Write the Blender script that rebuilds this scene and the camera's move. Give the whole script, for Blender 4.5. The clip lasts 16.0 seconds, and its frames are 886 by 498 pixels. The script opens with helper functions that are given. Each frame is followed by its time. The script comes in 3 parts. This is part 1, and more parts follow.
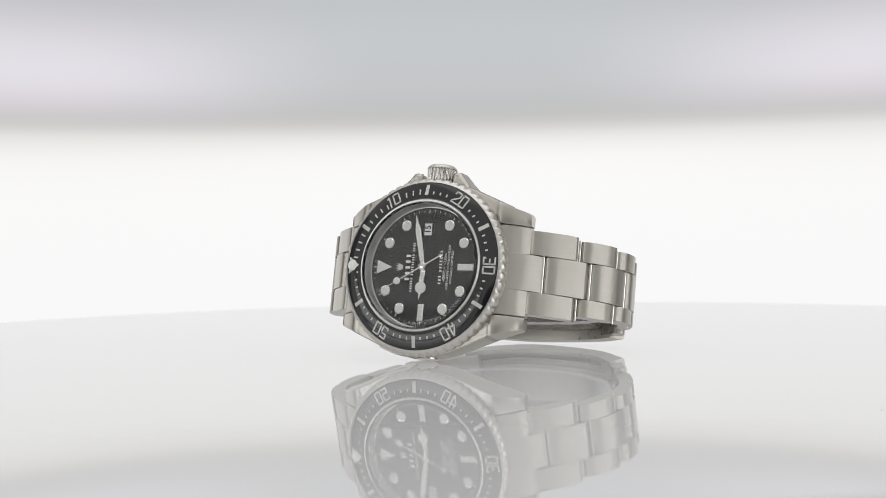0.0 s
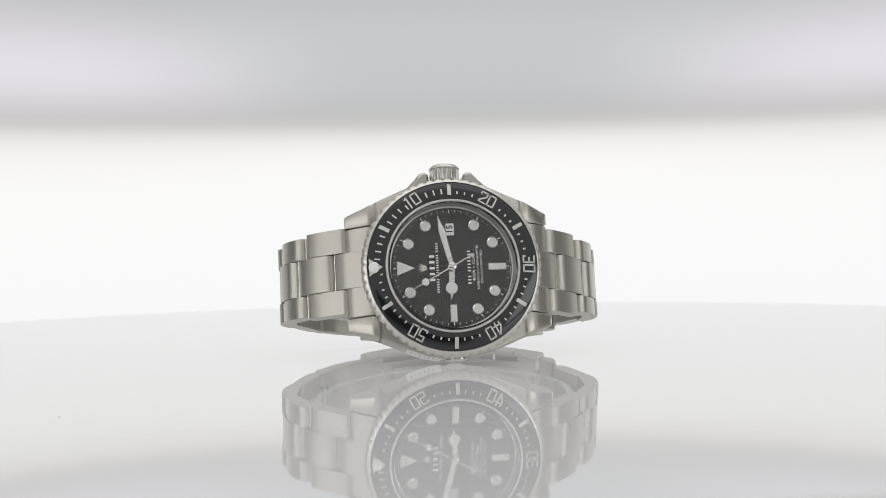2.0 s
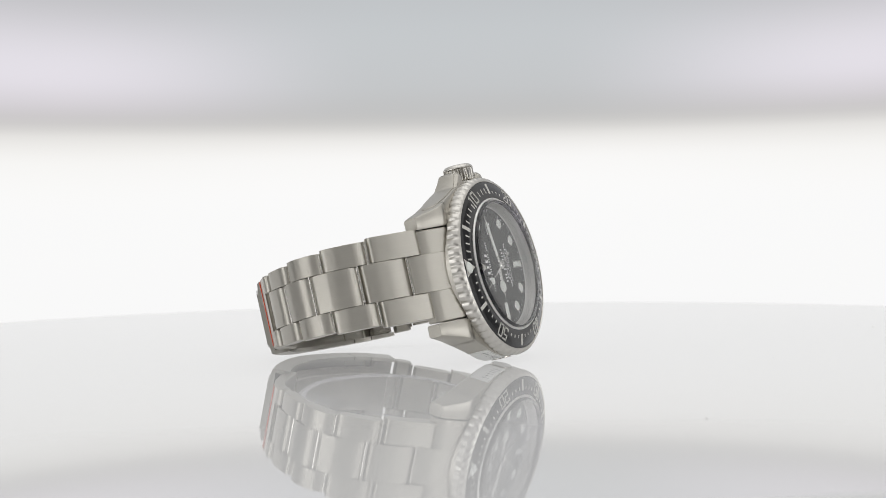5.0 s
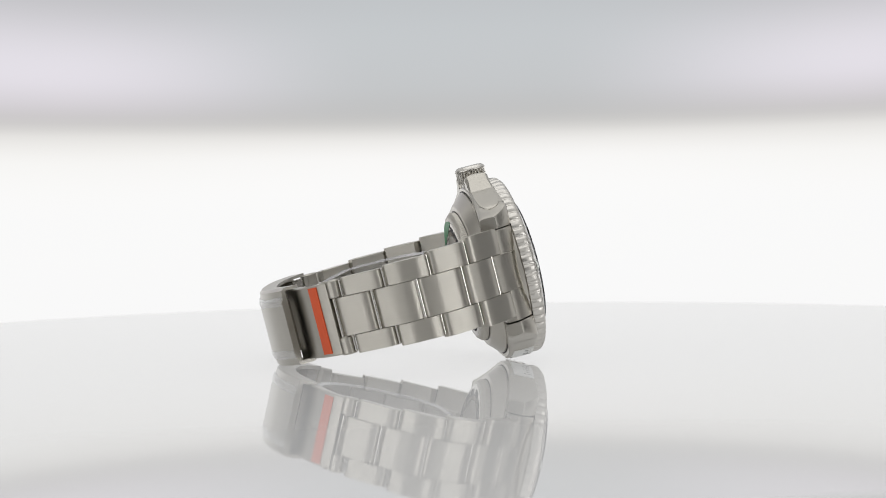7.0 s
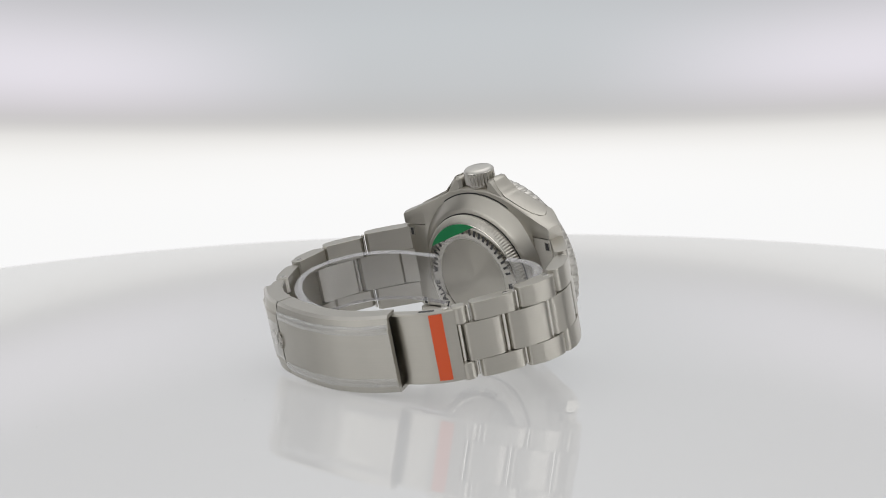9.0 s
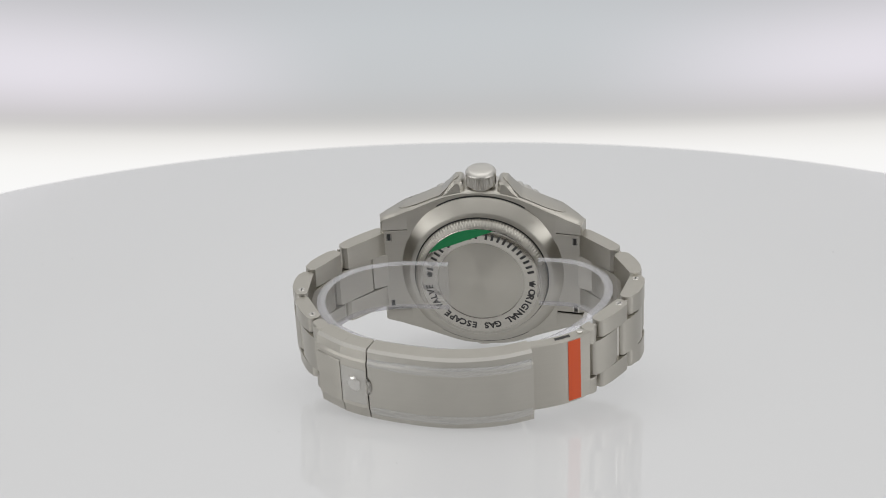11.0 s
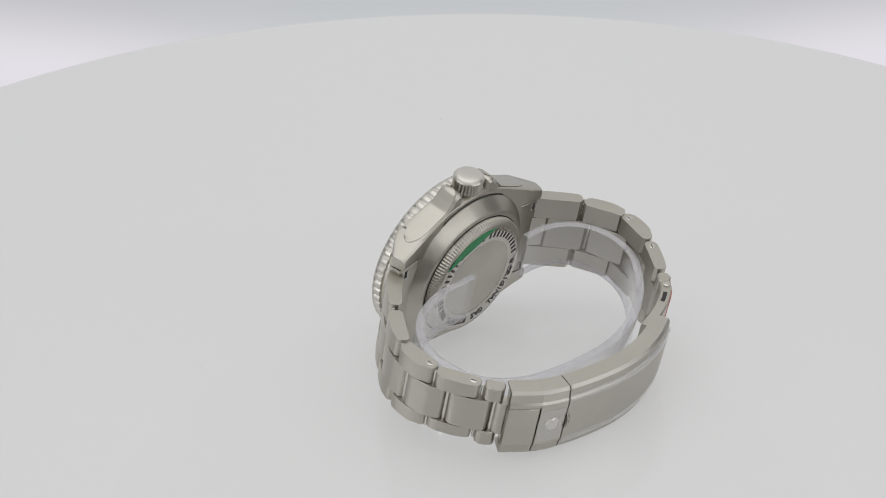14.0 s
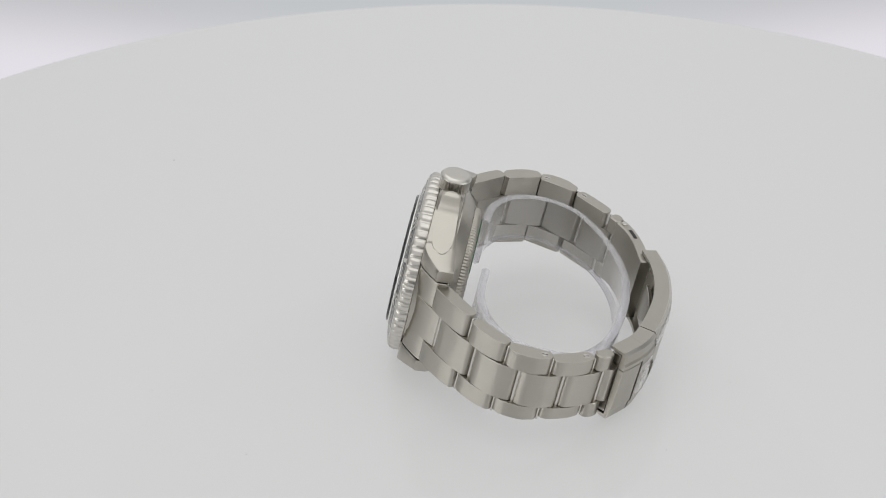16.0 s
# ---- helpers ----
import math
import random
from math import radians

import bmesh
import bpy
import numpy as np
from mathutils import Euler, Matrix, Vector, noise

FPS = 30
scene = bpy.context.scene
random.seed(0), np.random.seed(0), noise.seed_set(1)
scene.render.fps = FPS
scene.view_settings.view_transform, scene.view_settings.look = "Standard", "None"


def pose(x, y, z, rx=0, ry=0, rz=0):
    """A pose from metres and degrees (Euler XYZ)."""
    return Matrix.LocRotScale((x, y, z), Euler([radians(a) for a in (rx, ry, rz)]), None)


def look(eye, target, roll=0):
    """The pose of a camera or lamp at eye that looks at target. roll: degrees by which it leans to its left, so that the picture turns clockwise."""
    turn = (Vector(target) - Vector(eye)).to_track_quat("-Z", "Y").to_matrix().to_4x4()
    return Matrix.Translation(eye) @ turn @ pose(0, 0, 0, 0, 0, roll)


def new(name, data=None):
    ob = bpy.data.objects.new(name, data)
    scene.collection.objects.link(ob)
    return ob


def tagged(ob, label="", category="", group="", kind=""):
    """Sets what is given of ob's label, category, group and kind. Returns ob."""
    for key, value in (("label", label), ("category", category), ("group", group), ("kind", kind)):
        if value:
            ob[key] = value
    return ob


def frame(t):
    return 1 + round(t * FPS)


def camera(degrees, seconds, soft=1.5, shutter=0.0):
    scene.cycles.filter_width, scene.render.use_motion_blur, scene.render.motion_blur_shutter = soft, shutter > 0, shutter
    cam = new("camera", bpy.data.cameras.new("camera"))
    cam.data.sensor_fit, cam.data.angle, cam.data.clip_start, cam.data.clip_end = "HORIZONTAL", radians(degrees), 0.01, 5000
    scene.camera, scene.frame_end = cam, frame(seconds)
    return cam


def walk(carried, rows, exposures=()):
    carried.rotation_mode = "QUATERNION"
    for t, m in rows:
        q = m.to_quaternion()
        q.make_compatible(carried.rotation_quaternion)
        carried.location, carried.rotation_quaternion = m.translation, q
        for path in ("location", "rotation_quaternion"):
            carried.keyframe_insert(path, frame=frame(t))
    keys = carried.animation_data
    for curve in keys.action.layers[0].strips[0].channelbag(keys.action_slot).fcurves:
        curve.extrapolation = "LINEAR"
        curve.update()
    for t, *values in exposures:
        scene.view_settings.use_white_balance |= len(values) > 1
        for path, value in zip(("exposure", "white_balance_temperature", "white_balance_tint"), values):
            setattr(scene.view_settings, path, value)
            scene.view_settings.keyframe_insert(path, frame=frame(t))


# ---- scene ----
# ---------------------------------------------------------------- camera
cam = camera(26.03, 16.0, soft=0.8)
PIVOT = 0.02          # height of the axis round which the camera arm swings
YAW, ROLL = -0.592, -0.988
# seconds, arm elevation, arm length, downward pitch
ARM = [(0.0, 2.62, 0.4356, 1.96), (4.0, 2.62, 0.4356, 1.96), (7.0, 2.62, 0.4356, 1.96), (7.25, 2.80, 0.4355, 2.15),
       (7.5, 3.38, 0.4352, 2.74), (8.0, 4.96, 0.4344, 4.35), (8.5, 7.00, 0.4334, 6.38), (9.0, 9.10, 0.4321, 8.44),
       (9.5, 11.24, 0.4306, 10.55), (10.0, 13.42, 0.4289, 12.72), (10.5, 15.62, 0.4270, 14.92),
       (11.0, 17.80, 0.4252, 17.08), (11.5, 19.95, 0.4239, 19.20), (12.0, 22.10, 0.4233, 21.32),
       (12.5, 24.20, 0.4229, 23.40), (13.0, 26.35, 0.4228, 25.54), (13.5, 28.44, 0.4226, 27.60),
       (14.0, 30.17, 0.4224, 29.30), (14.4, 31.09, 0.4224, 30.22), (15.0, 31.09, 0.4224, 30.22), (16.0, 31.09, 0.4224, 30.22)]


def arm_pose(elev, length, pitch):
    e, p, y = radians(elev), radians(pitch), radians(YAW)
    eye = Vector((0, -length * math.cos(e), PIVOT + length * math.sin(e)))
    way = Vector((math.sin(y) * math.cos(p), math.cos(y) * math.cos(p), -math.sin(p)))
    return look(eye, eye + way, ROLL)


cam.data.dof.use_dof, cam.data.dof.focus_distance, cam.data.dof.aperture_fstop = True, 0.43, 40
walk(cam, [(t, arm_pose(e, r, p)) for t, e, r, p in ARM])

# ---------------------------------------------------------------- light
world = bpy.data.worlds.new("tent_light")
scene.world = world
world.use_nodes = True
world.node_tree.nodes["Background"].inputs[0].default_value = (1.0, 0.995, 0.985, 1)
world.node_tree.nodes["Background"].inputs[1].default_value = 0.64


def softbox(name, size_x, size_y, power, m, colour=(1, 1, 1)):
    data = bpy.data.lights.new(name, "AREA")
    data.shape, data.size, data.size_y, data.energy, data.color = "RECTANGLE", size_x, size_y, power, colour
    ob = new(name, data)
    ob.matrix_basis = m
    return tagged(ob, "large white overhead softbox of the photo tent", "lamp")


softbox("overhead_softbox", 1.2, 1.2, 2.8, look((0, 0.0, 1.0), (0, 0.0, 0)))


# ---------------------------------------------------------------- materials
def material(name, base=(0.8, 0.8, 0.8), rough=0.5, metal=0.0, **more):
    mat = bpy.data.materials.new(name)
    mat.use_nodes = True
    p = mat.node_tree.nodes["Principled BSDF"]
    p.inputs["Base Color"].default_value = (*base, 1)
    p.inputs["Roughness"].default_value = rough
    p.inputs["Metallic"].default_value = metal
    for key, value in more.items():
        p.inputs[key.replace("_", " ")].default_value = value
    return mat


def node(mat, kind, **values):
    n = mat.node_tree.nodes.new(kind)
    for key, value in values.items():
        n.inputs[key].default_value = value
    return n


def steel(name, base, rough, grain=(0, 0, 0), strength=0.0, spread=0.0, brushed="", stretch=0.85):
    """Stainless steel. grain: noise scale along the three local axes, per millimetre; brushed: the axis that the brush lines run round."""
    mat = material(name, base, rough, 1.0)
    t, p = mat.node_tree, mat.node_tree.nodes["Principled BSDF"]
    co = t.nodes.new("ShaderNodeTexCoord")
    if strength:
        mp = t.nodes.new("ShaderNodeMapping")
        mp.inputs["Scale"].default_value = [g * 1000 for g in grain]
        t.links.new(co.outputs["Object"], mp.inputs["Vector"])
        no = node(mat, "ShaderNodeTexNoise", Scale=1.0, Detail=3.0, Roughness=0.6)
        t.links.new(mp.outputs[0], no.inputs["Vector"])
        bump = node(mat, "ShaderNodeBump", Strength=strength, Distance=0.00003)
        t.links.new(no.outputs[0], bump.inputs["Height"])
        t.links.new(bump.outputs[0], p.inputs["Normal"])
        r = node(mat, "ShaderNodeMapRange")
        r.inputs["To Min"].default_value, r.inputs["To Max"].default_value = rough - spread, rough + spread
        t.links.new(no.outputs[0], r.inputs["Value"])
        t.links.new(r.outputs[0], p.inputs["Roughness"])
    if brushed:
        p.inputs["Anisotropic"].default_value = stretch
        p.inputs["Anisotropic Rotation"].default_value = 0.25
        tan = t.nodes.new("ShaderNodeTangent")
        tan.direction_type, tan.axis = "RADIAL", brushed
        t.links.new(tan.outputs[0], p.inputs["Tangent"])
    # large, faint smudges
    sm = node(mat, "ShaderNodeTexNoise", Scale=140.0, Detail=2.0)
    t.links.new(co.outputs["Object"], sm.inputs["Vector"])
    mix = t.nodes.new("ShaderNodeMix")
    mix.data_type = "RGBA"
    mix.inputs[6].default_value = (*[c * 0.94 for c in base], 1)
    mix.inputs[7].default_value = (*[min(1, c * 1.06) for c in base], 1)
    t.links.new(sm.outputs[0], mix.inputs[0])
    last = mix
    if strength:
        streak = t.nodes.new("ShaderNodeMix")
        streak.data_type, streak.blend_type = "RGBA", "MULTIPLY"
        streak.inputs[0].default_value = 1.0
        lines = node(mat, "ShaderNodeMapRange")
        lines.inputs["From Min"].default_value, lines.inputs["From Max"].default_value = 0.3, 0.7
        lines.inputs["To Min"].default_value, lines.inputs["To Max"].default_value = 0.975, 1.02
        t.links.new(no.outputs[0], lines.inputs["Value"])
        t.links.new(mix.outputs[2], streak.inputs[6])
        t.links.new(lines.outputs[0], streak.inputs[7])
        last = streak
    t.links.new(last.outputs[2], p.inputs["Base Color"])
    return mat


def clear(name, tint, ior, gloss, rough, veil=0.0):
    """A clear sheet: see-through, with its surface gloss by Fresnel and a faint milky veil."""
    mat = bpy.data.materials.new(name)
    mat.use_nodes = True
    t = mat.node_tree
    t.nodes.remove(t.nodes["Principled BSDF"])
    tr = node(mat, "ShaderNodeBsdfTransparent", Color=(*tint, 1))
    gl = node(mat, "ShaderNodeBsdfGlossy", Color=(gloss, gloss, gloss, 1), Roughness=rough)
    lw = node(mat, "ShaderNodeLayerWeight", Blend=0.5)
    pw = node(mat, "ShaderNodeMath")
    pw.operation = "POWER"
    pw.inputs[1].default_value = 4.0
    t.links.new(lw.outputs["Facing"], pw.inputs[0])
    fr = node(mat, "ShaderNodeMapRange")
    fr.inputs["To Min"].default_value = ((ior - 1) / (ior + 1)) ** 2
    t.links.new(pw.outputs[0], fr.inputs["Value"])
    mix = t.nodes.new("ShaderNodeMixShader")
    t.links.new(fr.outputs[0], mix.inputs[0])
    t.links.new(tr.outputs[0], mix.inputs[1])
    t.links.new(gl.outputs[0], mix.inputs[2])
    out = mix
    if veil:
        di = node(mat, "ShaderNodeBsdfDiffuse", Color=(0.88, 0.88, 0.88, 1))
        out = t.nodes.new("ShaderNodeMixShader")
        out.inputs[0].default_value = veil
        t.links.new(mix.outputs[0], out.inputs[1])
        t.links.new(di.outputs[0], out.inputs[2])
    t.links.new(out.outputs[0], t.nodes["Material Output"].inputs[0])
    return mat


STEEL = (0.50, 0.479, 0.432)
BRUSHED = steel("brushed_steel", STEEL, 0.34, (0.05, 9, 0.05), 0.012, 0.02, "Y", 0.9)
SATIN = steel("satin_case_steel", STEEL, 0.30, (0.05, 9, 0.05), 0.01, 0.02, "Y", 0.8)
PLAIN = steel("plain_satin_steel", STEEL, 0.30)
FLANK = steel("flank_steel", STEEL, 0.28)
POLISHED = steel("polished_steel", (0.66, 0.64, 0.60), 0.08, (0.6, 0.6, 0.6), 0.03, 0.03)
TURNED = steel("turned_steel", STEEL, 0.32, brushed="Z")
BAND_STEEL = steel("polished_band_steel", (0.52, 0.50, 0.455), 0.16)
RING = steel("satin_ring_steel", (0.80, 0.79, 0.77), 0.48)
EDGE = steel("bezel_edge_steel", (0.64, 0.62, 0.58), 0.32)
BLADE = steel("clasp_blade_steel", (0.50, 0.48, 0.44), 0.25, (0.05, 6, 0.05), 0.04, 0.04)
COVER = steel("filmed_clasp_steel", (0.49, 0.472, 0.43), 0.33, (0.05, 9, 0.05), 0.01, 0.02, "Y", 0.85)
CERAMIC = material("black_ceramic", (0.012, 0.012, 0.013), 0.12, IOR=1.6)
DIAL = material("black_lacquer_dial", (0.027, 0.028, 0.027), 0.4, Specular_IOR_Level=0.1)
MARK = material("silver_grey_inlay", (0.62, 0.61, 0.57), 0.42, 0.25)
LUME = material("pale_lume", (0.80, 0.82, 0.78), 0.55)
PRINT = material("white_print", (0.88, 0.88, 0.88), 0.5)
WHITE = material("white_date_disc", (0.93, 0.93, 0.93), 0.5)
DUST = material("grey_dust", (0.25, 0.25, 0.25), 0.8)
INK = material("black_ink", (0.02, 0.02, 0.02), 0.5)
ENGRAVED = material("blackened_engraving", (0.03, 0.03, 0.03), 0.5)
GOLD = steel("white_gold_edge", (0.78, 0.77, 0.74), 0.18)
ORANGE = material("orange_red_sticker", (0.66, 0.085, 0.016), 0.45)
GREEN = material("green_sticker", (0.0, 0.20, 0.06), 0.4)
PAPER = material("white_paper_sticker", (0.8, 0.8, 0.78), 0.6)
PLASTIC = clear("clear_plastic_band", (0.965, 0.965, 0.97), 1.5, 1.0, 0.06, 0.018)
PLASTIC_RIM = clear("plastic_cut_edge", (0.94, 0.935, 0.96), 1.5, 1.0, 0.12, 0.2)
FILM = clear("clear_protective_film", (0.98, 0.98, 0.98), 1.45, 1.0, 0.2, 0.2)
GLASS = clear("sapphire_crystal", (0.97, 0.97, 0.97), 1.5, 0.9, 0.0)
GLASS_EDGE = clear("tinted_crystal_edge", (0.30, 0.30, 0.31), 1.5, 0.9, 0.03)


def table_material():
    # even glow added under the disc's clear polished skin, to lift the shadows on it
    mat = material("glowing_white_acrylic", (0.30, 0.30, 0.302), 0.5, Specular_IOR_Level=0.0, Coat_Weight=1.0, Coat_IOR=1.36,
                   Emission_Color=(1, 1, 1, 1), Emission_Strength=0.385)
    t, p = mat.node_tree, mat.node_tree.nodes["Principled BSDF"]
    co = t.nodes.new("ShaderNodeTexCoord")
    no = node(mat, "ShaderNodeTexNoise", Scale=9.0, Detail=3.0)
    t.links.new(co.outputs["Object"], no.inputs["Vector"])
    ramp = t.nodes.new("ShaderNodeMapRange")
    ramp.inputs["To Min"].default_value, ramp.inputs["To Max"].default_value = 0.012, 0.028
    t.links.new(no.outputs[0], ramp.inputs["Value"])
    t.links.new(ramp.outputs[0], p.inputs["Coat Roughness"])
    return mat


def backdrop_material():
    """Backdrop sheet that glows all over: white panel below, grey fabric above, two soft lit patches painted into the
    emission colour.
    """
    mat = bpy.data.materials.new("glow_painted_backdrop")
    mat.use_nodes = True
    t = mat.node_tree
    t.nodes.remove(t.nodes["Principled BSDF"])
    co = t.nodes.new("ShaderNodeTexCoord")
    sep = t.nodes.new("ShaderNodeSeparateXYZ")
    t.links.new(co.outputs["Object"], sep.inputs[0])

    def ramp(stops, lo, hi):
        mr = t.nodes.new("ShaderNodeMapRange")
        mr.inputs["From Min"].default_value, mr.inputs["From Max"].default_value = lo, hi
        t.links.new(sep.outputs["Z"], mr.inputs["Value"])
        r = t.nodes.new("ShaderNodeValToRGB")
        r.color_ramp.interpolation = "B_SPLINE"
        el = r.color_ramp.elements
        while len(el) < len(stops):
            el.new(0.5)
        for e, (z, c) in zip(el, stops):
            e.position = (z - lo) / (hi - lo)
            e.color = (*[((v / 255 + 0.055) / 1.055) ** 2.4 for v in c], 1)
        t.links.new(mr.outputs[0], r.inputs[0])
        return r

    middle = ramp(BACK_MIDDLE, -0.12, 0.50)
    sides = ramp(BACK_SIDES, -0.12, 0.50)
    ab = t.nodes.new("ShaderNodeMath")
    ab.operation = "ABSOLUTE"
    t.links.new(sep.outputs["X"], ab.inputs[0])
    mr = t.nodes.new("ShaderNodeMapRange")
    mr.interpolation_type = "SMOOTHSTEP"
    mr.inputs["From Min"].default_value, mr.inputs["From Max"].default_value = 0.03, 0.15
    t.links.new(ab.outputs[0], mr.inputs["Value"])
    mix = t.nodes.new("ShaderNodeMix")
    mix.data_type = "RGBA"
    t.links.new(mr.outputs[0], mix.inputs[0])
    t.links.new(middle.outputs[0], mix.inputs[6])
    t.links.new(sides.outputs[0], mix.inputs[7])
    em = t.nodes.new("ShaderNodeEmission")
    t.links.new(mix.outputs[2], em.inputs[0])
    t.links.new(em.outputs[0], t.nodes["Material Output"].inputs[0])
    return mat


# Glow colour by height in metres; the side stops hold the painted lit patches.
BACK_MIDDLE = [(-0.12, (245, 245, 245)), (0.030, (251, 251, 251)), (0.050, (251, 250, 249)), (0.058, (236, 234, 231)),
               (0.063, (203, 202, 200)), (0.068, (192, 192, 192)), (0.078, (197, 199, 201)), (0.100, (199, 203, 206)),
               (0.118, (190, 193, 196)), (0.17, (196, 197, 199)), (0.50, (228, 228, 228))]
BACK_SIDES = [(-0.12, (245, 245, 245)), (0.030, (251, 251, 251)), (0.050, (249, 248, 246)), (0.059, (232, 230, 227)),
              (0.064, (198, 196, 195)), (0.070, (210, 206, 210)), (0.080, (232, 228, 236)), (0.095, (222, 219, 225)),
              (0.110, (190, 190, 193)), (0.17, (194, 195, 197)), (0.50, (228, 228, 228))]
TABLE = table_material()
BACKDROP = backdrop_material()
FLOOR = material("dark_studio_floor", (0.05, 0.05, 0.05), 0.6)
DARK = material("mid_grey_flag", (0.30, 0.30, 0.30), 0.8)
FRAME = material("black_panel_frame", (0.03, 0.03, 0.03), 0.5)
# glow of the two added side panels, which only brightens reflections
PANEL = material("added_panel_glow", (0.8, 0.8, 0.8), 0.6, Emission_Color=(1, 1, 1, 1), Emission_Strength=1.85)
FLAG_BLACK = material("black_flag", (0.035, 0.035, 0.035), 0.9)
WALL = material("white_tent_fabric", (0.75, 0.75, 0.75), 0.9)


# ---------------------------------------------------------------- mesh helpers (millimetres in the watch's own axes)
MM = 0.001
LEAN = 13.26
_s, _c = math.sin(radians(LEAN)), math.cos(radians(LEAN))
# local x: towards six o'clock, y: towards the crown, z: out of the dial
CASE_POSE = Matrix(((1, 0, 0, -0.00423), (0, _s, -_c, -0.01087), (0, _c, _s, 0.02139), (0, 0, 0, 1)))
SUNK = Matrix.Translation((0, 0, -0.00045))          # the bezel and the dial sit this much deeper in the case


HEAD_PARTS = ("dial", "rehaut", "crystal", "bezel", "bezel_insert", "crystal_ring")


def part(name, bm, mat, parent, label="", at=None, smooth=38):
    """Link a bmesh as one mesh object under a thing or a part."""
    if isinstance(bm, bpy.types.Mesh):
        me = bm
    else:
        bmesh.ops.recalc_face_normals(bm, faces=bm.faces)
        for f in bm.faces:
            f.smooth = True
        for e in bm.edges:
            if len(e.link_faces) == 2 and e.calc_face_angle(0) > radians(smooth):
                e.smooth = False
        me = bpy.data.meshes.new(name)
        bm.to_mesh(me)
        bm.free()
    if not me.materials:
        me.materials.append(mat)
    if mat in (BRUSHED, SATIN, COVER):
        # brush lines run along the outer faces only; the side edges are plain satin
        me.materials.append(PLAIN)
        for f in me.polygons:
            f.material_index = int(abs(f.normal.y) > 0.85)
    ob = new(name, me)
    if parent:
        if parent.parent and parent.parent.parent:
            parent = parent.parent
        ob.parent = parent
        if at is None and parent.name == "wristwatch":
            at = CASE_POSE @ SUNK if name in HEAD_PARTS else CASE_POSE
    if at is not None:
        ob.matrix_basis = at
    return tagged(ob, label)


def loft(rings, bm=None, caps=True, wrap=False):
    """Quads between rings of points (millimetres); caps close the first and last ring."""
    bm = bm or bmesh.new()
    vs = [[bm.verts.new(Vector(p) * MM) for p in r] for r in rings]
    n = len(rings[0])
    for a, b in zip(vs, vs[1:] + (vs[:1] if wrap else [])):
        for i in range(n):
            bm.faces.new((a[i], a[(i + 1) % n], b[(i + 1) % n], b[i]))
    if caps and not wrap:
        bm.faces.new(vs[0][::-1])
        bm.faces.new(vs[-1])
    return bm


def shrink(poly, d):
    """A closed 2D outline moved inwards by d."""
    n = len(poly)
    area = sum(poly[i][0] * poly[(i + 1) % n][1] - poly[(i + 1) % n][0] * poly[i][1] for i in range(n))
    sign = 1 if area > 0 else -1
    out = []
    for i in range(n):
        p, q, r = Vector(poly[i - 1]), Vector(poly[i]), Vector(poly[(i + 1) % n])
        a, b = (q - p).normalized(), (r - q).normalized()
        na, nb = Vector((-a.y, a.x)) * sign, Vector((-b.y, b.x)) * sign
        m = na + nb
        if m.length < 1e-6:
            m = na
        m = m / max(m.length_squared / 2, 0.6)
        out.append(q + m * d)
    return out


def slab(poly, lo, hi, put, edge=0.25, bm=None):
    """An outline swept from lo to hi with bevelled rims; put(a, b, c) places outline point (a, b) at depth c."""
    inner = shrink(poly, edge)
    rings = [[put(*p, lo) for p in inner], [put(*p, lo + edge) for p in poly],
             [put(*p, hi - edge) for p in poly], [put(*p, hi) for p in inner]]
    return loft(rings, bm)


def flat(a, b, c):
    return (a, b, c)


def side(a, b, c):
    """Outline in the plane of the bracelet loop (x, z), swept along y, with the loop's slight droop."""
    return (a, c - 0.033 * min(a, 0) - 0.006 * max(a, 0), b)


def lathe(profile, seg=96, shape=None, centre=(0, 0), bm=None, closed=False):
    """Turn (radius, z) points about z; shape(angle, index) scales the radius."""
    rings = []
    for k, (r, z) in enumerate(profile):
        ring = []
        for i in range(seg):
            a = 2 * math.pi * i / seg
            q = r * (shape(a, k) if shape else 1)
            ring.append((centre[0] + q * math.cos(a), centre[1] + q * math.sin(a), z))
        rings.append(ring)
    return loft(rings, bm, caps=not closed, wrap=closed)


def box(x0, x1, y0, y1, z0, z1, edge=0.1, bm=None):
    return slab([(x0, y0), (x1, y0), (x1, y1), (x0, y1)], z0, z1, flat, edge, bm)


def letters(text, size, m, mat, parent, name="lettering", depth=0.02, label="", bold=0.0):
    """Raised lettering in millimetres; m places it (x: reading direction, y: up)."""
    cu = bpy.data.curves.new(name, "FONT")
    cu.body, cu.size, cu.align_x, cu.align_y = text, size * MM, "CENTER", "CENTER"
    cu.extrude, cu.resolution_u, cu.offset = depth * MM, 3, bold * MM
    tmp = bpy.data.objects.new(name, cu)
    me = bpy.data.meshes.new_from_object(tmp)
    bpy.data.objects.remove(tmp)
    bpy.data.curves.remove(cu)
    m = m.copy()
    m.translation = m.translation * MM
    me.transform(m)
    me.name = name
    return part(name, me, mat, parent, label)


def axes(right, up, at):
    r, u = Vector(right).normalized(), Vector(up).normalized()
    n = r.cross(u)
    return Matrix(((r.x, u.x, n.x, at[0]), (r.y, u.y, n.y, at[1]), (r.z, u.z, n.z, at[2]), (0, 0, 0, 1)))


def hour(angle, r, z=0.0):
    """A place on the dial: degrees clockwise from twelve, radius."""
    a = radians(angle)
    return Vector((-math.cos(a) * r, math.sin(a) * r, z))


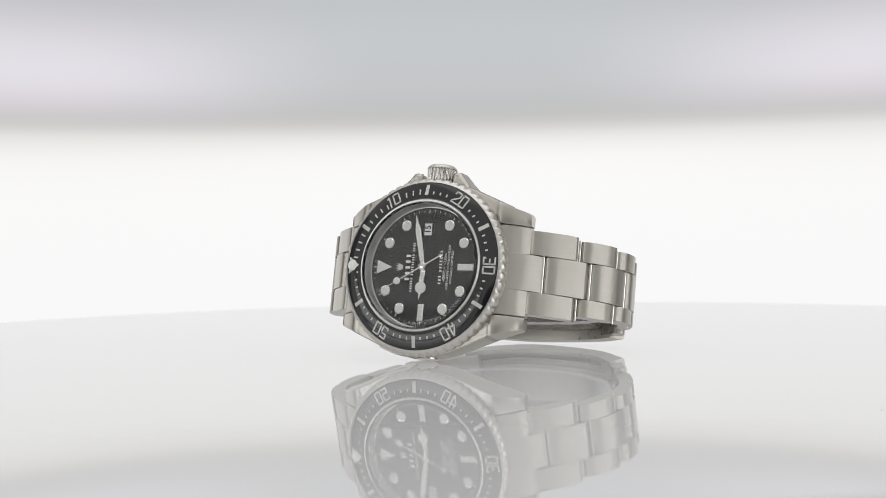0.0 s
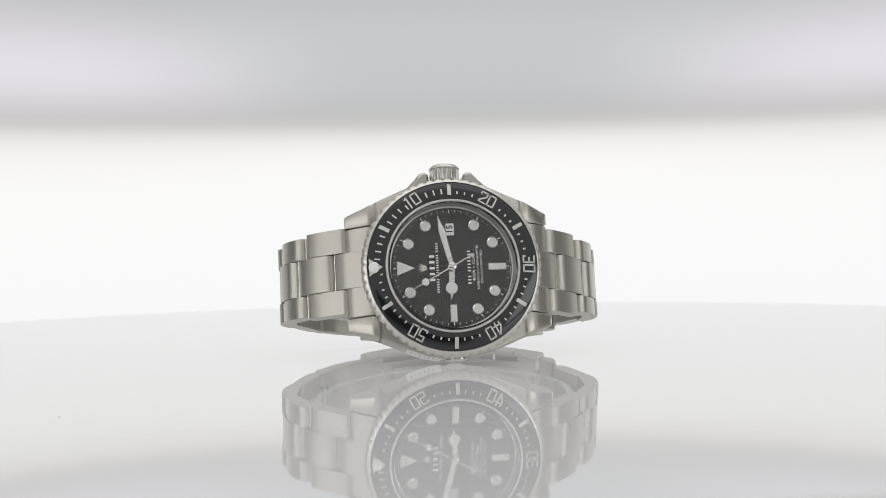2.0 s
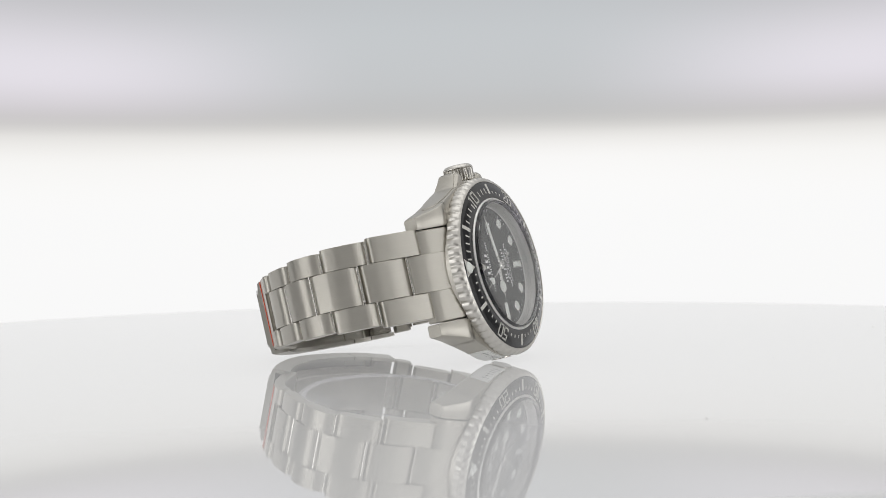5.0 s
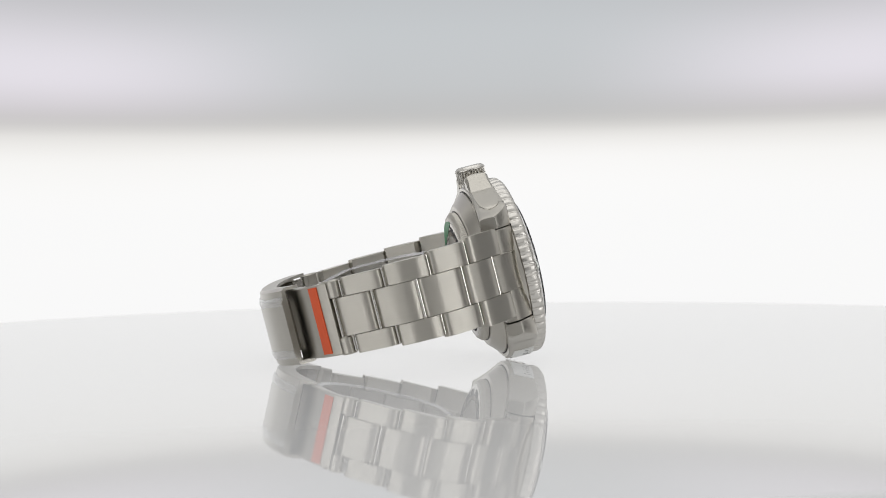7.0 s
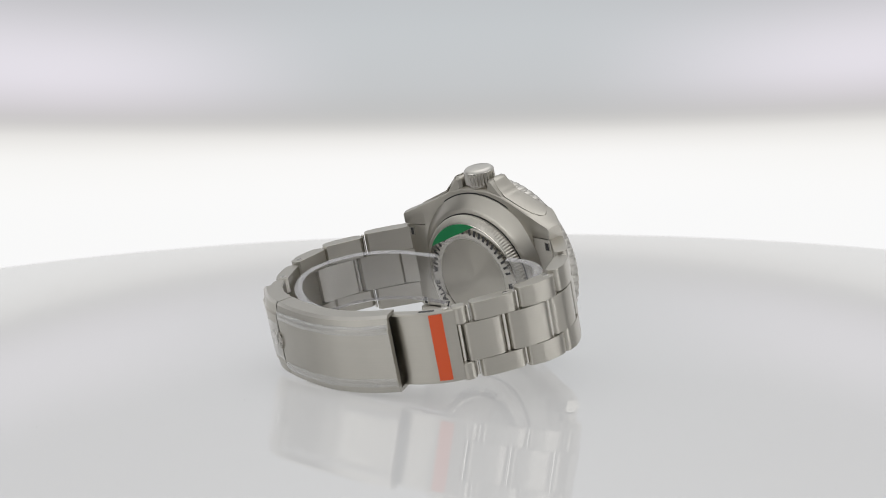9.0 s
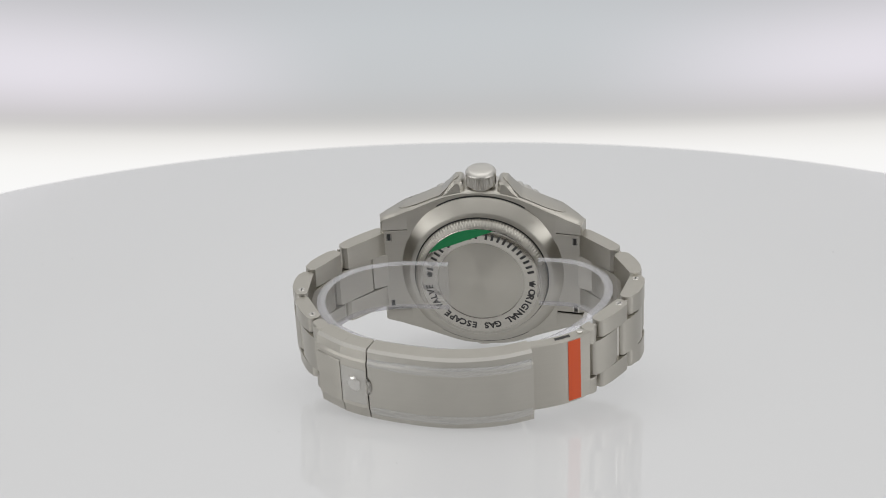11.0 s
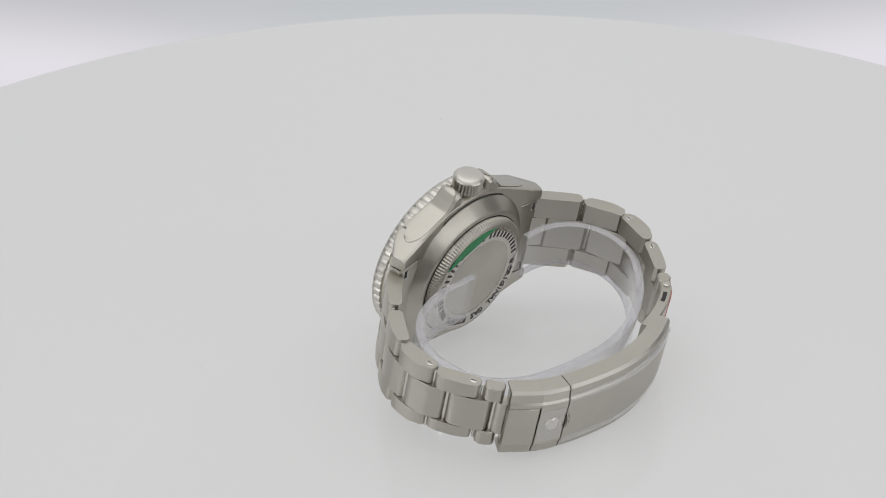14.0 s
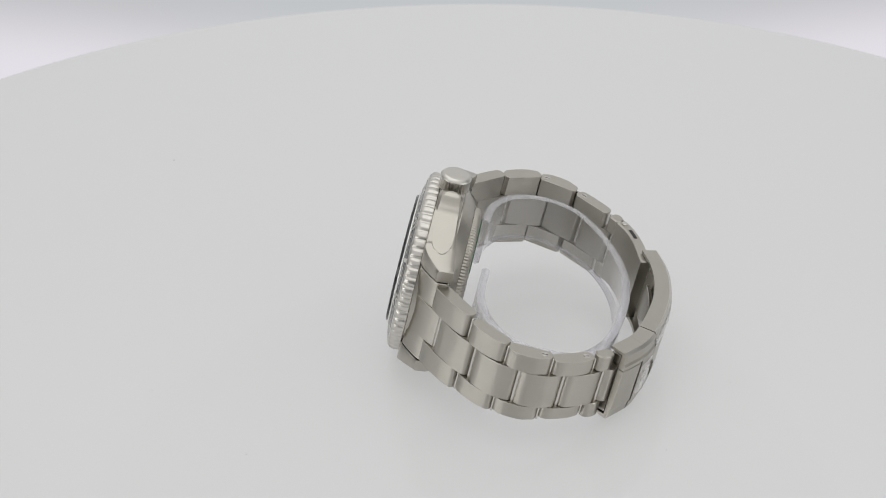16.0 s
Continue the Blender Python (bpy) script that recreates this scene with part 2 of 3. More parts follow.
def bar(angle, r0, r1, w0, w1, z0, z1, bm, lift=0.0, edge=0.06):
    """A radial bar on the dial or the bezel, lifted towards the centre."""
    d, s = hour(angle, 1), hour(angle + 90, 1)
    quad = [(r0, -w0 / 2), (r1, -w1 / 2), (r1, w1 / 2), (r0, w0 / 2)]

    def put(a, b, c):
        p = d * a + s * b
        return (p.x, p.y, c + lift * (r1 - a))
    return slab(quad, z0, z1, put, edge, bm)


# ---------------------------------------------------------------- backdrop and turntable
def sheet(points, z0, z1, steps, thick, bm=None):
    """An upright sheet over a plan line, with thickness (metres)."""
    bm = bm or bmesh.new()
    rows = []
    for j in range(steps + 1):
        z = z0 + (z1 - z0) * j / steps
        rows.append([[bm.verts.new((x, y + o, z)) for x, y in points] for o in (0, thick)])
    n = len(points)
    for j in range(steps):
        for i in range(n - 1):
            for k in (0, 1):
                bm.faces.new((rows[j][k][i], rows[j][k][i + 1], rows[j + 1][k][i + 1], rows[j + 1][k][i]))
        for i in (0, n - 1):
            bm.faces.new((rows[j][0][i], rows[j][1][i], rows[j + 1][1][i], rows[j + 1][0][i]))
    for j in (0, steps):
        for i in range(n - 1):
            bm.faces.new((rows[j][0][i], rows[j][0][i + 1], rows[j][1][i + 1], rows[j][1][i]))
    return bm


def backdrop():
    rig = new("backdrop")
    tagged(rig, "curved backdrop sheet, white below and grey above, its light painted as glow", "backdrop", kind="structure")
    pts = []
    for i in range(41):
        a = radians(-78 + 156 * i / 40)
        pts.append((0.20 * math.sin(a), 0.125 + 0.20 * math.cos(a)))
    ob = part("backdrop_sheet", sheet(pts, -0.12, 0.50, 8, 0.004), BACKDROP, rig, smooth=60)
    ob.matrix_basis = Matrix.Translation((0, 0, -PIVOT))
    return rig


def turntable():
    top = new("turntable")
    tagged(top, "round glossy white acrylic turntable on a short pillar", "turntable")
    R = 202.0
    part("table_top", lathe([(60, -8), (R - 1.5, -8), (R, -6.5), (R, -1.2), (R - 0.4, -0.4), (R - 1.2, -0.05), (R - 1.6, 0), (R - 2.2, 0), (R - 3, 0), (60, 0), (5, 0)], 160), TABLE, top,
         "glossy white acrylic disc with an added even glow")
    part("pillar", lathe([(45, -260), (45, -258), (22, -250), (22, -8)], 48), WALL, top)
    random.seed(4)
    bm = bmesh.new()
    for _ in range(9):
        a, r = random.uniform(0, 6.28), random.uniform(50, 150)
        q = random.uniform(0.08, 0.16)
        lathe([(q, 0), (q * 0.8, q * 0.5), (q * 0.2, q * 0.7)], 6, centre=(r * math.cos(a), r * math.sin(a)), bm=bm)
    tagged(part("dust_speck", bm, DUST, top), "tiny dust specks", kind="stuff")
    return top


# ---------------------------------------------------------------- the watch
def case_width(x):
    """Half the width of the case along its length."""
    x = abs(x)
    pts = [(0, 20.0), (4, 19.75), (7, 19.1), (10, 18.0), (13, 16.7), (16, 15.45), (19, 14.2), (22.7, 13.0)]
    for (a, p), (b, q) in zip(pts, pts[1:]):
        if x <= b:
            return p + (q - p) * (x - a) / (b - a)
    return pts[-1][1]


def case_top(x):
    return -1.65 - 4.0 * (max(0, abs(x) - 17.5) / 5.2) ** 1.25


def case_back(x):
    return -7.4 - 1.7 * (max(0, abs(x) - 9) / 13.7) ** 1.2


GUARD = [(4.2, 21.8), (4.8, 22.1), (5.8, 21.95), (6.6, 21.0), (7.3, 20.1), (8.2, 19.25), (9.0, 18.3)]


def flank(u):
    """Half-width of the case with its crown guards."""
    g = 0
    for (a, p), (b, q) in zip(GUARD, GUARD[1:]):
        if a <= u <= b:
            g = p + (q - p) * (u - a) / (b - a)
    return max(g, case_width(u))


def watch_case(watch):
    bm = bmesh.new()

    def section(x, y0, y1):
        t, b = case_top(x), case_back(x)
        e = min(0.4, (y1 - y0) * 0.15)
        f = 0.2
        return [(x, y0 + e, b), (x, y1 - e, b), (x, y1 - f, b + 0.35), (x, y1, b + 0.9), (x, y1, t - 0.5), (x, y1 - 0.12, t - 0.18), (x, y1 - 0.45, t),
                (x, y0 + e, t), (x, y0, t - f), (x, y0, b + f)]

    def full(x):
        w, t, b = case_width(x), case_top(x), case_back(x)
        return [(x, -w + 0.55, b), (x, w - 0.55, b), (x, w - 0.2, b + 0.35), (x, w, b + 0.9), (x, w, t - 0.5), (x, w - 0.12, t - 0.18), (x, w - 0.45, t),
                (x, -w + 0.45, t), (x, -w + 0.12, t - 0.18), (x, -w, t - 0.5), (x, -w, b + 0.9), (x, -w + 0.2, b + 0.35)]
    lugs = []
    loft([full(-16.5 + 33 * i / 22) for i in range(23)], bm)
    for sx in (-1, 1):
        for sy in (-1, 1):
            rings = []
            for i in range(10):
                x = 16.0 + (22.7 - 16.0) * i / 9
                ring = section(x, 10.25, case_width(x))
                if i == 9:
                    ring = [(px - 0.2 * (case_top(x) - pz), py, pz) for px, py, pz in ring]
                rings.append([(sx * px, sy * py, pz) for px, py, pz in ring])
            tip = rings[-1]
            cy = sum(p[1] for p in tip) / len(tip)
            cz = sum(p[2] for p in tip) / len(tip)
            rings.append([(p[0] + sx * 0.25, cy + (p[1] - cy) * 0.94, cz + (p[2] - cz) * 0.96) for p in tip])
            lugs.append(loft(rings))
    case = part("case", bm, SATIN, watch, "satin-brushed steel watch case", CASE_POSE, 32)
    for lug in lugs:
        part("lug", lug, SATIN, case, smooth=32)
    # crown guards
    for s in (-1, 1):
        poly = [(s * a, b) for a, b in [(3.75, 19.0), (3.9, 21.4)] + GUARD + [(11.0, 17.0), (4, 17.0)]]
        part("crown_guard", slab(poly, -7.2, -1.9, flat, 0.6), SATIN, case)
        # protective film on the flank
        rings = []
        for k in range(29):
            u = 4.9 + 13.6 * k / 28
            h = 2.4 * max(0.0, 1 - abs((u - 11.7) / 6.82) ** 3.2) ** 0.5 + 0.02
            mid = 0.5 * (case_top(u) - 1.1 + case_back(u) + 0.9)
            y = flank(u)
            rings.append([(s * u, y + o, mid + z) for o, z in ((-0.2, -h), (0.16, -h), (0.2, -h * 0.9), (0.2, h * 0.9), (0.16, h), (-0.2, h))])
        part("flank_film", loft(rings), FLANK, case, "flank under clear film")
    # crown, fluted
    bm = bmesh.new()
    seg = 144
    prof = [(2.6, 19.2), (2.6, 20.2), (3.0, 20.3), (3.4, 20.6), (3.4, 23.0), (3.42, 23.15), (3.42, 23.3), (3.25, 23.6), (2.85, 23.95), (2.6, 24.05), (0.6, 24.05)]
    rings = []
    for k, (r, y) in enumerate(prof):
        ring = []
        for i in range(seg):
            a = 2 * math.pi * i / seg
            q = r - (0.38 * (0.5 + 0.5 * math.cos(28 * a)) ** 0.7 if k in (3, 4) else 0)
            ring.append((q * math.cos(a), y, -4.5 + q * math.sin(a)))
        rings.append(ring)
    part("crown", loft(rings, bm), EDGE, watch, "fluted screw-down crown")
    # gas valve and paper sticker on the lower flank
    part("gas_valve", loft([[(0.6 + r * math.cos(a), y, -4.6 + r * math.sin(a)) for a in [2 * math.pi * i / 32 for i in range(32)]]
                            for r, y in ((2.3, -19.9), (2.3, -20.22), (2.1, -20.28), (1.9, -20.15), (1.85, -20.25), (0.4, -20.27))]), POLISHED, case)
    rings = []
    for k in range(9):
        u = -10.5 + 7.6 * k / 8
        y = -case_width(u)
        rings.append([(u, y + o, z) for o, z in ((0.1, -6.6), (-0.22, -6.6), (-0.32, -2.0), (0.1, -2.0))])
    paper = part("paper_sticker", loft(rings), PAPER, watch, "small white paper sticker")
    for k in range(6):
        u = -9.6 + 0.95 * k
        y = -case_width(u) - 0.31
        part("printed_bar", box(u, u + 0.6, y - 0.02, y + 0.03, -4.2 + 0.3 * (k % 2), -2.4, 0.01), INK, paper)
    return case


def caseback(watch):
    prof = [(18.2, -6.6), (18.6, -7.0), (18.6, -7.75), (18.3, -8.05), (16.2, -10.1), (15.8, -10.3), (15.0, -10.35), (15.0, -10.2), (10, -10.2)]
    part("case_back_bevel", lathe(prof, 128), TURNED, watch, "turned steel bevel of the case back")

    def flute(a, k):
        return 1 - (0.011 * (0.5 + 0.5 * math.cos(130 * a)) if k in (1, 2, 3) else 0)
    prof = [(14.0, -10.0), (14.8, -10.4), (14.75, -11.3), (14.1, -12.0), (13.3, -12.2), (13.2, -12.0), (5, -12.0)]
    part("fluted_ring", lathe(prof, 780, flute), TURNED, watch, "finely fluted steel ring")
    plate = part("case_back_plate", lathe([(9.7, -11.9), (9.6, -12.28), (4, -12.28), (0.5, -12.28)], 128), TURNED, watch,
                 "satin steel case back plate with black engraving")
    part("engraved_band", lathe([(13.3, -11.8), (13.3, -12.22), (13.1, -12.34), (9.78, -12.38), (9.66, -12.3), (9.66, -11.9)], 128, closed=True), BAND_STEEL, plate, "polished ring with black engraving")
    part("case_back_seam", lathe([(18.5, -7.2), (18.88, -7.2), (18.88, -7.46), (18.5, -7.46)], 128, closed=True), INK, plate, "thin dark joint round the case back")
    part("ring_seam", lathe([(14.7, -10.2), (15.04, -10.2), (15.04, -10.38), (14.7, -10.38)], 128, closed=True), INK, plate)

    def place(phi, r):
        a = radians(phi)
        out = Vector((-math.sin(a), math.cos(a), 0))
        right = Vector((-math.cos(a), -math.sin(a), 0))
        return axes(right, out, (out.x * r, out.y * r, -12.40))
    text = "ORIGINAL GAS ESCAPE VALVE"
    for i, ch in enumerate(text):
        if ch != " ":
            letters(ch, 2.15, place(103 + 158 * i / (len(text) - 1), 11.5), ENGRAVED, plate, "engraved_letter", 0.03, bold=0.05)
    # name and model: plain bars
    span = [(-76, 5), (-38, 6), (8, 11)]
    for start, count in span:
        for i in range(count):
            m = place(start + 6.9 * i, 11.5)
            bm = bmesh.new()
            slab([(-0.27, -0.74), (0.27, -0.74), (0.27, 0.74), (-0.27, 0.74)], -0.03, 0.03, lambda a, b, c, m=m: tuple(m @ Vector((a, b, c))), 0.01, bm)
            part("engraved_bar", bm, ENGRAVED, plate)
    for phi in (92, 277):
        m = place(phi, 11.5)
        poly = [(-0.5, -0.7), (0.5, -0.7), (0.8, 0.6), (0.35, 0.1), (0, 0.8), (-0.35, 0.1), (-0.8, 0.6)]
        part("engraved_emblem", slab(poly, -0.03, 0.03, lambda a, b, c, m=m: tuple(m @ Vector((a, b, c))), 0.01), ENGRAVED, plate)
    # green sticker, a segment of a disc
    pts = []
    for i in range(21):
        a = radians(-58 + 72 * i / 20)
        pts.append((-math.sin(a) * 13.15, math.cos(a) * 13.15))
    part("green_sticker", slab(pts, -12.44, -12.36, flat, 0.02), GREEN, plate, "green sticker segment on the case back")


def dial_parts(watch):
    dial = part("dial", lathe([(13.9, -0.6), (13.9, 0.0), (6, 0.0), (0.5, 0.0)], 96), DIAL, watch, "glossy black dial with pale hour markers")
    part("rehaut", lathe([(13.55, 0.01), (13.75, 0.05), (14.55, 2.0), (14.9, 2.0), (14.9, -0.5), (13.55, -0.5)], 128, closed=True), RING, watch, "polished inner bezel ring")
    for k in (1, 2, 4, 5, 7, 8, 10, 11):
        c = hour(30 * k, 10.9)
        ring = part("hour_marker", lathe([(1.27, 0), (1.27, 0.3), (1.18, 0.38), (1.02, 0.34), (1.02, 0.0)], 32, centre=c[:2], closed=True), GOLD, dial, "round white-gold hour marker")
        part("lume_dot", lathe([(1.03, 0.0), (1.03, 0.28), (0.9, 0.31), (0.3, 0.32)], 28, centre=c[:2]), LUME, ring)
    for k, r0, r1 in ((6, 8.25, 12.3), (9, 8.35, 12.3)):
        m = part("hour_marker", bar(30 * k, r0, r1, 1.55, 1.55, 0, 0.32, bmesh.new()), GOLD, dial, "baton hour marker")
        part("lume_bar", bar(30 * k, r0 + 0.25, r1 - 0.25, 1.15, 1.15, 0.05, 0.38, bmesh.new()), LUME, m)

    def tri(r0, r1, w, z0, z1):
        return slab([(-r1, -w), (-r0, 0), (-r1, w)], z0, z1, flat, 0.05)
    m = part("hour_marker", tri(8.05, 12.2, 1.7, 0, 0.3), GOLD, dial, "triangular hour marker at twelve")
    part("lume_triangle", tri(8.6, 11.98, 1.36, 0.05, 0.36), LUME, m)
    # minute track
    for i in range(60):
        big = i % 5 == 0
        part("minute_mark", bar(6 * i, 12.35 if big else 12.55, 13.0, 0.2 if big else 0.11, 0.2 if big else 0.11, 0, 0.03, bmesh.new(), edge=0.008), PRINT, dial)
    # date
    win = part("date_window", box(-0.92, 0.92, 7.25, 9.95, -0.2, 0.05, 0.04), WHITE, dial, "white date window")
    letters("15", 1.95, axes((0, 1, 0), (-1, 0, 0), (0.0, 8.6, 0.07)), INK, win, "date_numeral", 0.02, bold=0.05)

    def line(text, size, x):
        letters(text, size, axes((0, 1, 0), (-1, 0, 0), (x, 0, 0.03)), PRINT, dial, "printed_line", 0.012)

    def bars(words, span, high, x):
        """A line of plain upright bars in words of the given letter counts, over span."""
        pitch = span / (sum(words) + 0.8 * (len(words) - 1))
        y = -span / 2
        for word in words:
            for _ in range(word):
                bm = bmesh.new()
                box(x - high / 2, x + high / 2, y + 0.24 * pitch, y + 0.64 * pitch, 0, 0.03, 0.004, bm)
                part("printed_bar", bm, PRINT, dial)
                y += pitch
            y += 0.8 * pitch
    poly = [(-5.7, -0.5), (-5.5, 0.0), (-5.7, 0.5), (-7.3, 1.0), (-6.5, 0.42), (-7.6, 0.36), (-6.5, 0.0), (-7.6, -0.36), (-6.5, -0.42), (-7.3, -1.0)]
    part("printed_emblem", slab(poly, 0, 0.05, flat, 0.01), MARK, dial)
    bars((5,), 6.6, 1.15, -4.35)
    bars((6, 9, 4), 11.4, 0.6, -3.15)
    bars((3, 7), 7.9, 0.72, 3.95)
    line("4000ft = 1220m", 0.98, 5.0)
    line("SUPERLATIVE CHRONOMETER", 0.74, 5.9)
    line("OFFICIALLY CERTIFIED", 0.74, 6.75)
    bars((5, 4), 5.2, 0.2, 13.2)

    # pointers
    def hand_frame(angle, z):
        d, s = hour(angle, 1), hour(angle + 90, 1)
        return lambda a, b, c: tuple(d * a + s * b + Vector((0, 0, z + c)))
    low = 0.55
    f = hand_frame(270 + 3.5, low)
    hour_hand = part("hour_pointer", slab([(0.6, -0.62), (4.0, -0.62), (4.6, -0.5), (5.6, -0.5), (7.6, 0), (5.6, 0.5), (4.6, 0.5), (4.0, 0.62), (0.6, 0.62)], 0, 0.18, f, 0.05), GOLD, dial, "white-gold hour hand with a round lume disc")
    c = hour(273.5, 4.75)
    part("lume_disc", lathe([(1.3, low), (1.3, low + 0.26), (1.1, low + 0.32), (0.3, low + 0.33)], 28, centre=c[:2]), LUME, hour_hand)
    f = hand_frame(76.5, low + 0.35)
    minute = part("minute_pointer", slab([(0.4, -0.45), (2.0, -0.62), (8.6, -0.75), (12.0, 0), (8.6, 0.75), (2.0, 0.62), (0.4, 0.45)], 0, 0.18, f, 0.05), GOLD, dial, "sword-shaped minute hand with pale lume")
    part("lume_strip", slab([(2.2, -0.42), (8.4, -0.52), (10.4, 0), (8.4, 0.52), (2.2, 0.42)], 0.05, 0.24, f, 0.03), LUME, minute)
    f = hand_frame(331, low + 0.75)
    second = part("second_pointer", slab([(-5.0, -0.14), (-1.0, -0.16), (1, -0.16), (12.8, -0.06), (12.8, 0.06), (1, 0.16), (-1, 0.16), (-5.0, 0.14)], 0, 0.12, f, 0.02), GOLD, dial, "thin seconds hand")
    c = hour(331, 7.0)
    part("lume_dot", lathe([(0.8, low + 0.72), (0.8, low + 0.92), (0.6, low + 0.98), (0.2, low + 0.99)], 24, centre=c[:2]), LUME, second)
    c = hour(331, -5.0)
    part("counterweight", lathe([(0.42, low + 0.74), (0.42, low + 0.9), (0.2, low + 0.92)], 20, centre=c[:2]), GOLD, second)
    part("centre_cap", lathe([(0.95, 0), (0.95, low + 0.9), (0.7, low + 1.1), (0.2, low + 1.15)], 28), GOLD, dial)
    crystal = part("crystal", lathe([(0.5, 1.75), (14.45, 1.75), (14.45, 2.9), (14.2, 3.3), (13.8, 3.45), (13.0, 3.5), (0.5, 3.5)], 96), GLASS, watch, "clear domed-edge sapphire crystal")
    crystal.visible_shadow = False
    # Dark tint stands in for the black dial seen refracted through the rim.
    part("crystal_edge", lathe([(14.47, 2.4), (14.5, 2.9), (14.25, 3.34), (14.08, 3.36), (14.08, 2.4)], 96, closed=True), GLASS_EDGE, crystal, "crystal edge, tinted dark for the dial refracted in it")


STROKES = {
    "0": [[(-0.62, -1.3), (0.62, -1.3), (0.72, -1.2), (0.72, 1.2), (0.62, 1.3), (-0.62, 1.3), (-0.72, 1.2), (-0.72, -1.2), (-0.62, -1.3)]],
    "1": [[(-0.25, 1.0), (0.15, 1.3), (0.15, -1.45)]],
    "2": [[(-0.72, 0.75), (-0.72, 1.2), (-0.62, 1.3), (0.62, 1.3), (0.72, 1.2), (0.72, 0.35), (-0.72, -1.0), (-0.72, -1.3), (0.9, -1.3)]],
    "3": [[(-0.72, 1.3), (0.62, 1.3), (0.72, 1.2), (0.72, 0.3), (0.5, 0.08), (-0.3, 0.08)], [(0.5, 0.08), (0.72, -0.15), (0.72, -1.2), (0.62, -1.3), (-0.72, -1.3), (-0.72, -0.9)]],
    "4": [[(0.35, -1.45), (0.35, 1.3), (0.15, 1.3), (-0.8, -0.45), (-0.8, -0.7), (0.85, -0.7)]],
    "5": [[(0.72, 1.3), (-0.62, 1.3), (-0.62, 0.25), (0.5, 0.25), (0.72, 0.05), (0.72, -1.1), (0.5, -1.3), (-0.72, -1.3), (-0.72, -0.9)]],
}


def numeral(text, m, mat, parent, wide=0.36):
    """Two squared digits drawn with strokes of even width (millimetres)."""
    bm = bmesh.new()
    for k, ch in enumerate(text):
        off = (-1.05 if k == 0 else 1.0) + (0.1 if ch == "1" else 0)
        for line in STROKES[ch]:
            for a, b in zip(line, line[1:]):
                a, b = Vector((a[0] + off, a[1])), Vector((b[0] + off, b[1]))
                d = (b - a).normalized() * wide / 2
                n = Vector((-d.y, d.x))
                quad = [tuple(a - d * 0.9 - n), tuple(b + d * 0.9 - n), tuple(b + d * 0.9 + n), tuple(a - d * 0.9 + n)]
                slab(quad, -0.035, 0.035, lambda x, y, z: tuple(m @ Vector((x, y, z))), 0.01, bm)
    return part("bezel_numeral", bm, mat, parent)


def bezel(watch):
    def teeth(a, k):
        if k not in (1, 2, 3):
            return 1
        c = 0.5 + 0.5 * math.cos(60 * a)
        return 1 - 0.020 * (1 - min(1, c * 2.4)) * (0.7 if k == 1 else 1)
    prof = [(19.3, -1.5), (20.05, -1.15), (20.2, 0.2), (20.0, 1.0), (19.45, 1.55), (19.05, 1.72), (18.9, 1.5), (18.0, 0.5), (17.0, -1.5)]
    ring = part("bezel", lathe(prof, 480, teeth, closed=True), EDGE, watch, "scalloped steel bezel ring", smooth=50)
    part("bezel_seat", lathe([(17.0, -3.6), (19.3, -3.6), (19.55, -3.3), (19.55, -1.62), (19.3, -1.5), (17.0, -1.5)], 128, closed=True), SATIN, watch)
    insert = part("bezel_insert", lathe([(18.92, 1.2), (18.92, 1.62), (18.8, 1.70), (15.25, 2.56), (15.05, 2.5), (14.95, 2.0), (15.0, 0.5)], 160, closed=True), CERAMIC, watch, "glossy black ceramic bezel insert with silver minute scale")
    part("crystal_ring", lathe([(15.02, 1.0), (15.02, 2.62), (14.85, 2.85), (14.55, 2.8), (14.52, 1.0)], 128, closed=True), RING, watch, "polished ring round the crystal")

    def height(r):
        return 1.70 + (18.8 - r) * 0.86 / 3.55
    for i in range(1, 60):
        a = 6 * i
        if i % 10 == 0:
            m0 = hour(a, 17.05, height(17.05) + 0.02)
            d, s = hour(a, 1), hour(a + 90, 1)
            up = Vector((d.x, d.y, -0.86 / 3.55))
            numeral(str(i), axes(s, up, m0), MARK, insert)
            continue
        if i % 5 == 0:
            r0, r1, w = 15.95, 18.45, 0.85
        elif i < 15:
            r0, r1, w = 16.2, 17.45, 0.36
        else:
            r0, r1, w = 16.2, 16.85, 0.36
        if i in (9, 11) or (i > 15 and i % 10 in (1, 9)):
            r0, r1, w = 15.75, 16.25 if i > 15 else 17.0, 0.34
        z = height(r1)
        part("minute_bar", bar(a, r0, r1, w, w, z - 0.05, z + 0.03, bmesh.new(), 0.86 / 3.55, 0.02), MARK, insert)
    z = height(18.5)

    def put(a, b, c):
        return (-a, b, c + (18.5 - a) * 0.86 / 3.55)
    tri = part("bezel_triangle", slab([(18.55, -2.0), (15.6, 0), (18.55, 2.0)], z - 0.05, z + 0.03, put, 0.02), MARK, insert)
    zz = height(17.4)
    part("lume_pearl", lathe([(1.25, zz - 0.1), (1.25, zz + 0.1), (1.05, zz + 0.25), (0.85, zz + 0.27), (0.8, zz + 0.35), (0.3, zz + 0.5)], 28, centre=(-17.45, 0)), LUME, tri, "domed lume pearl")


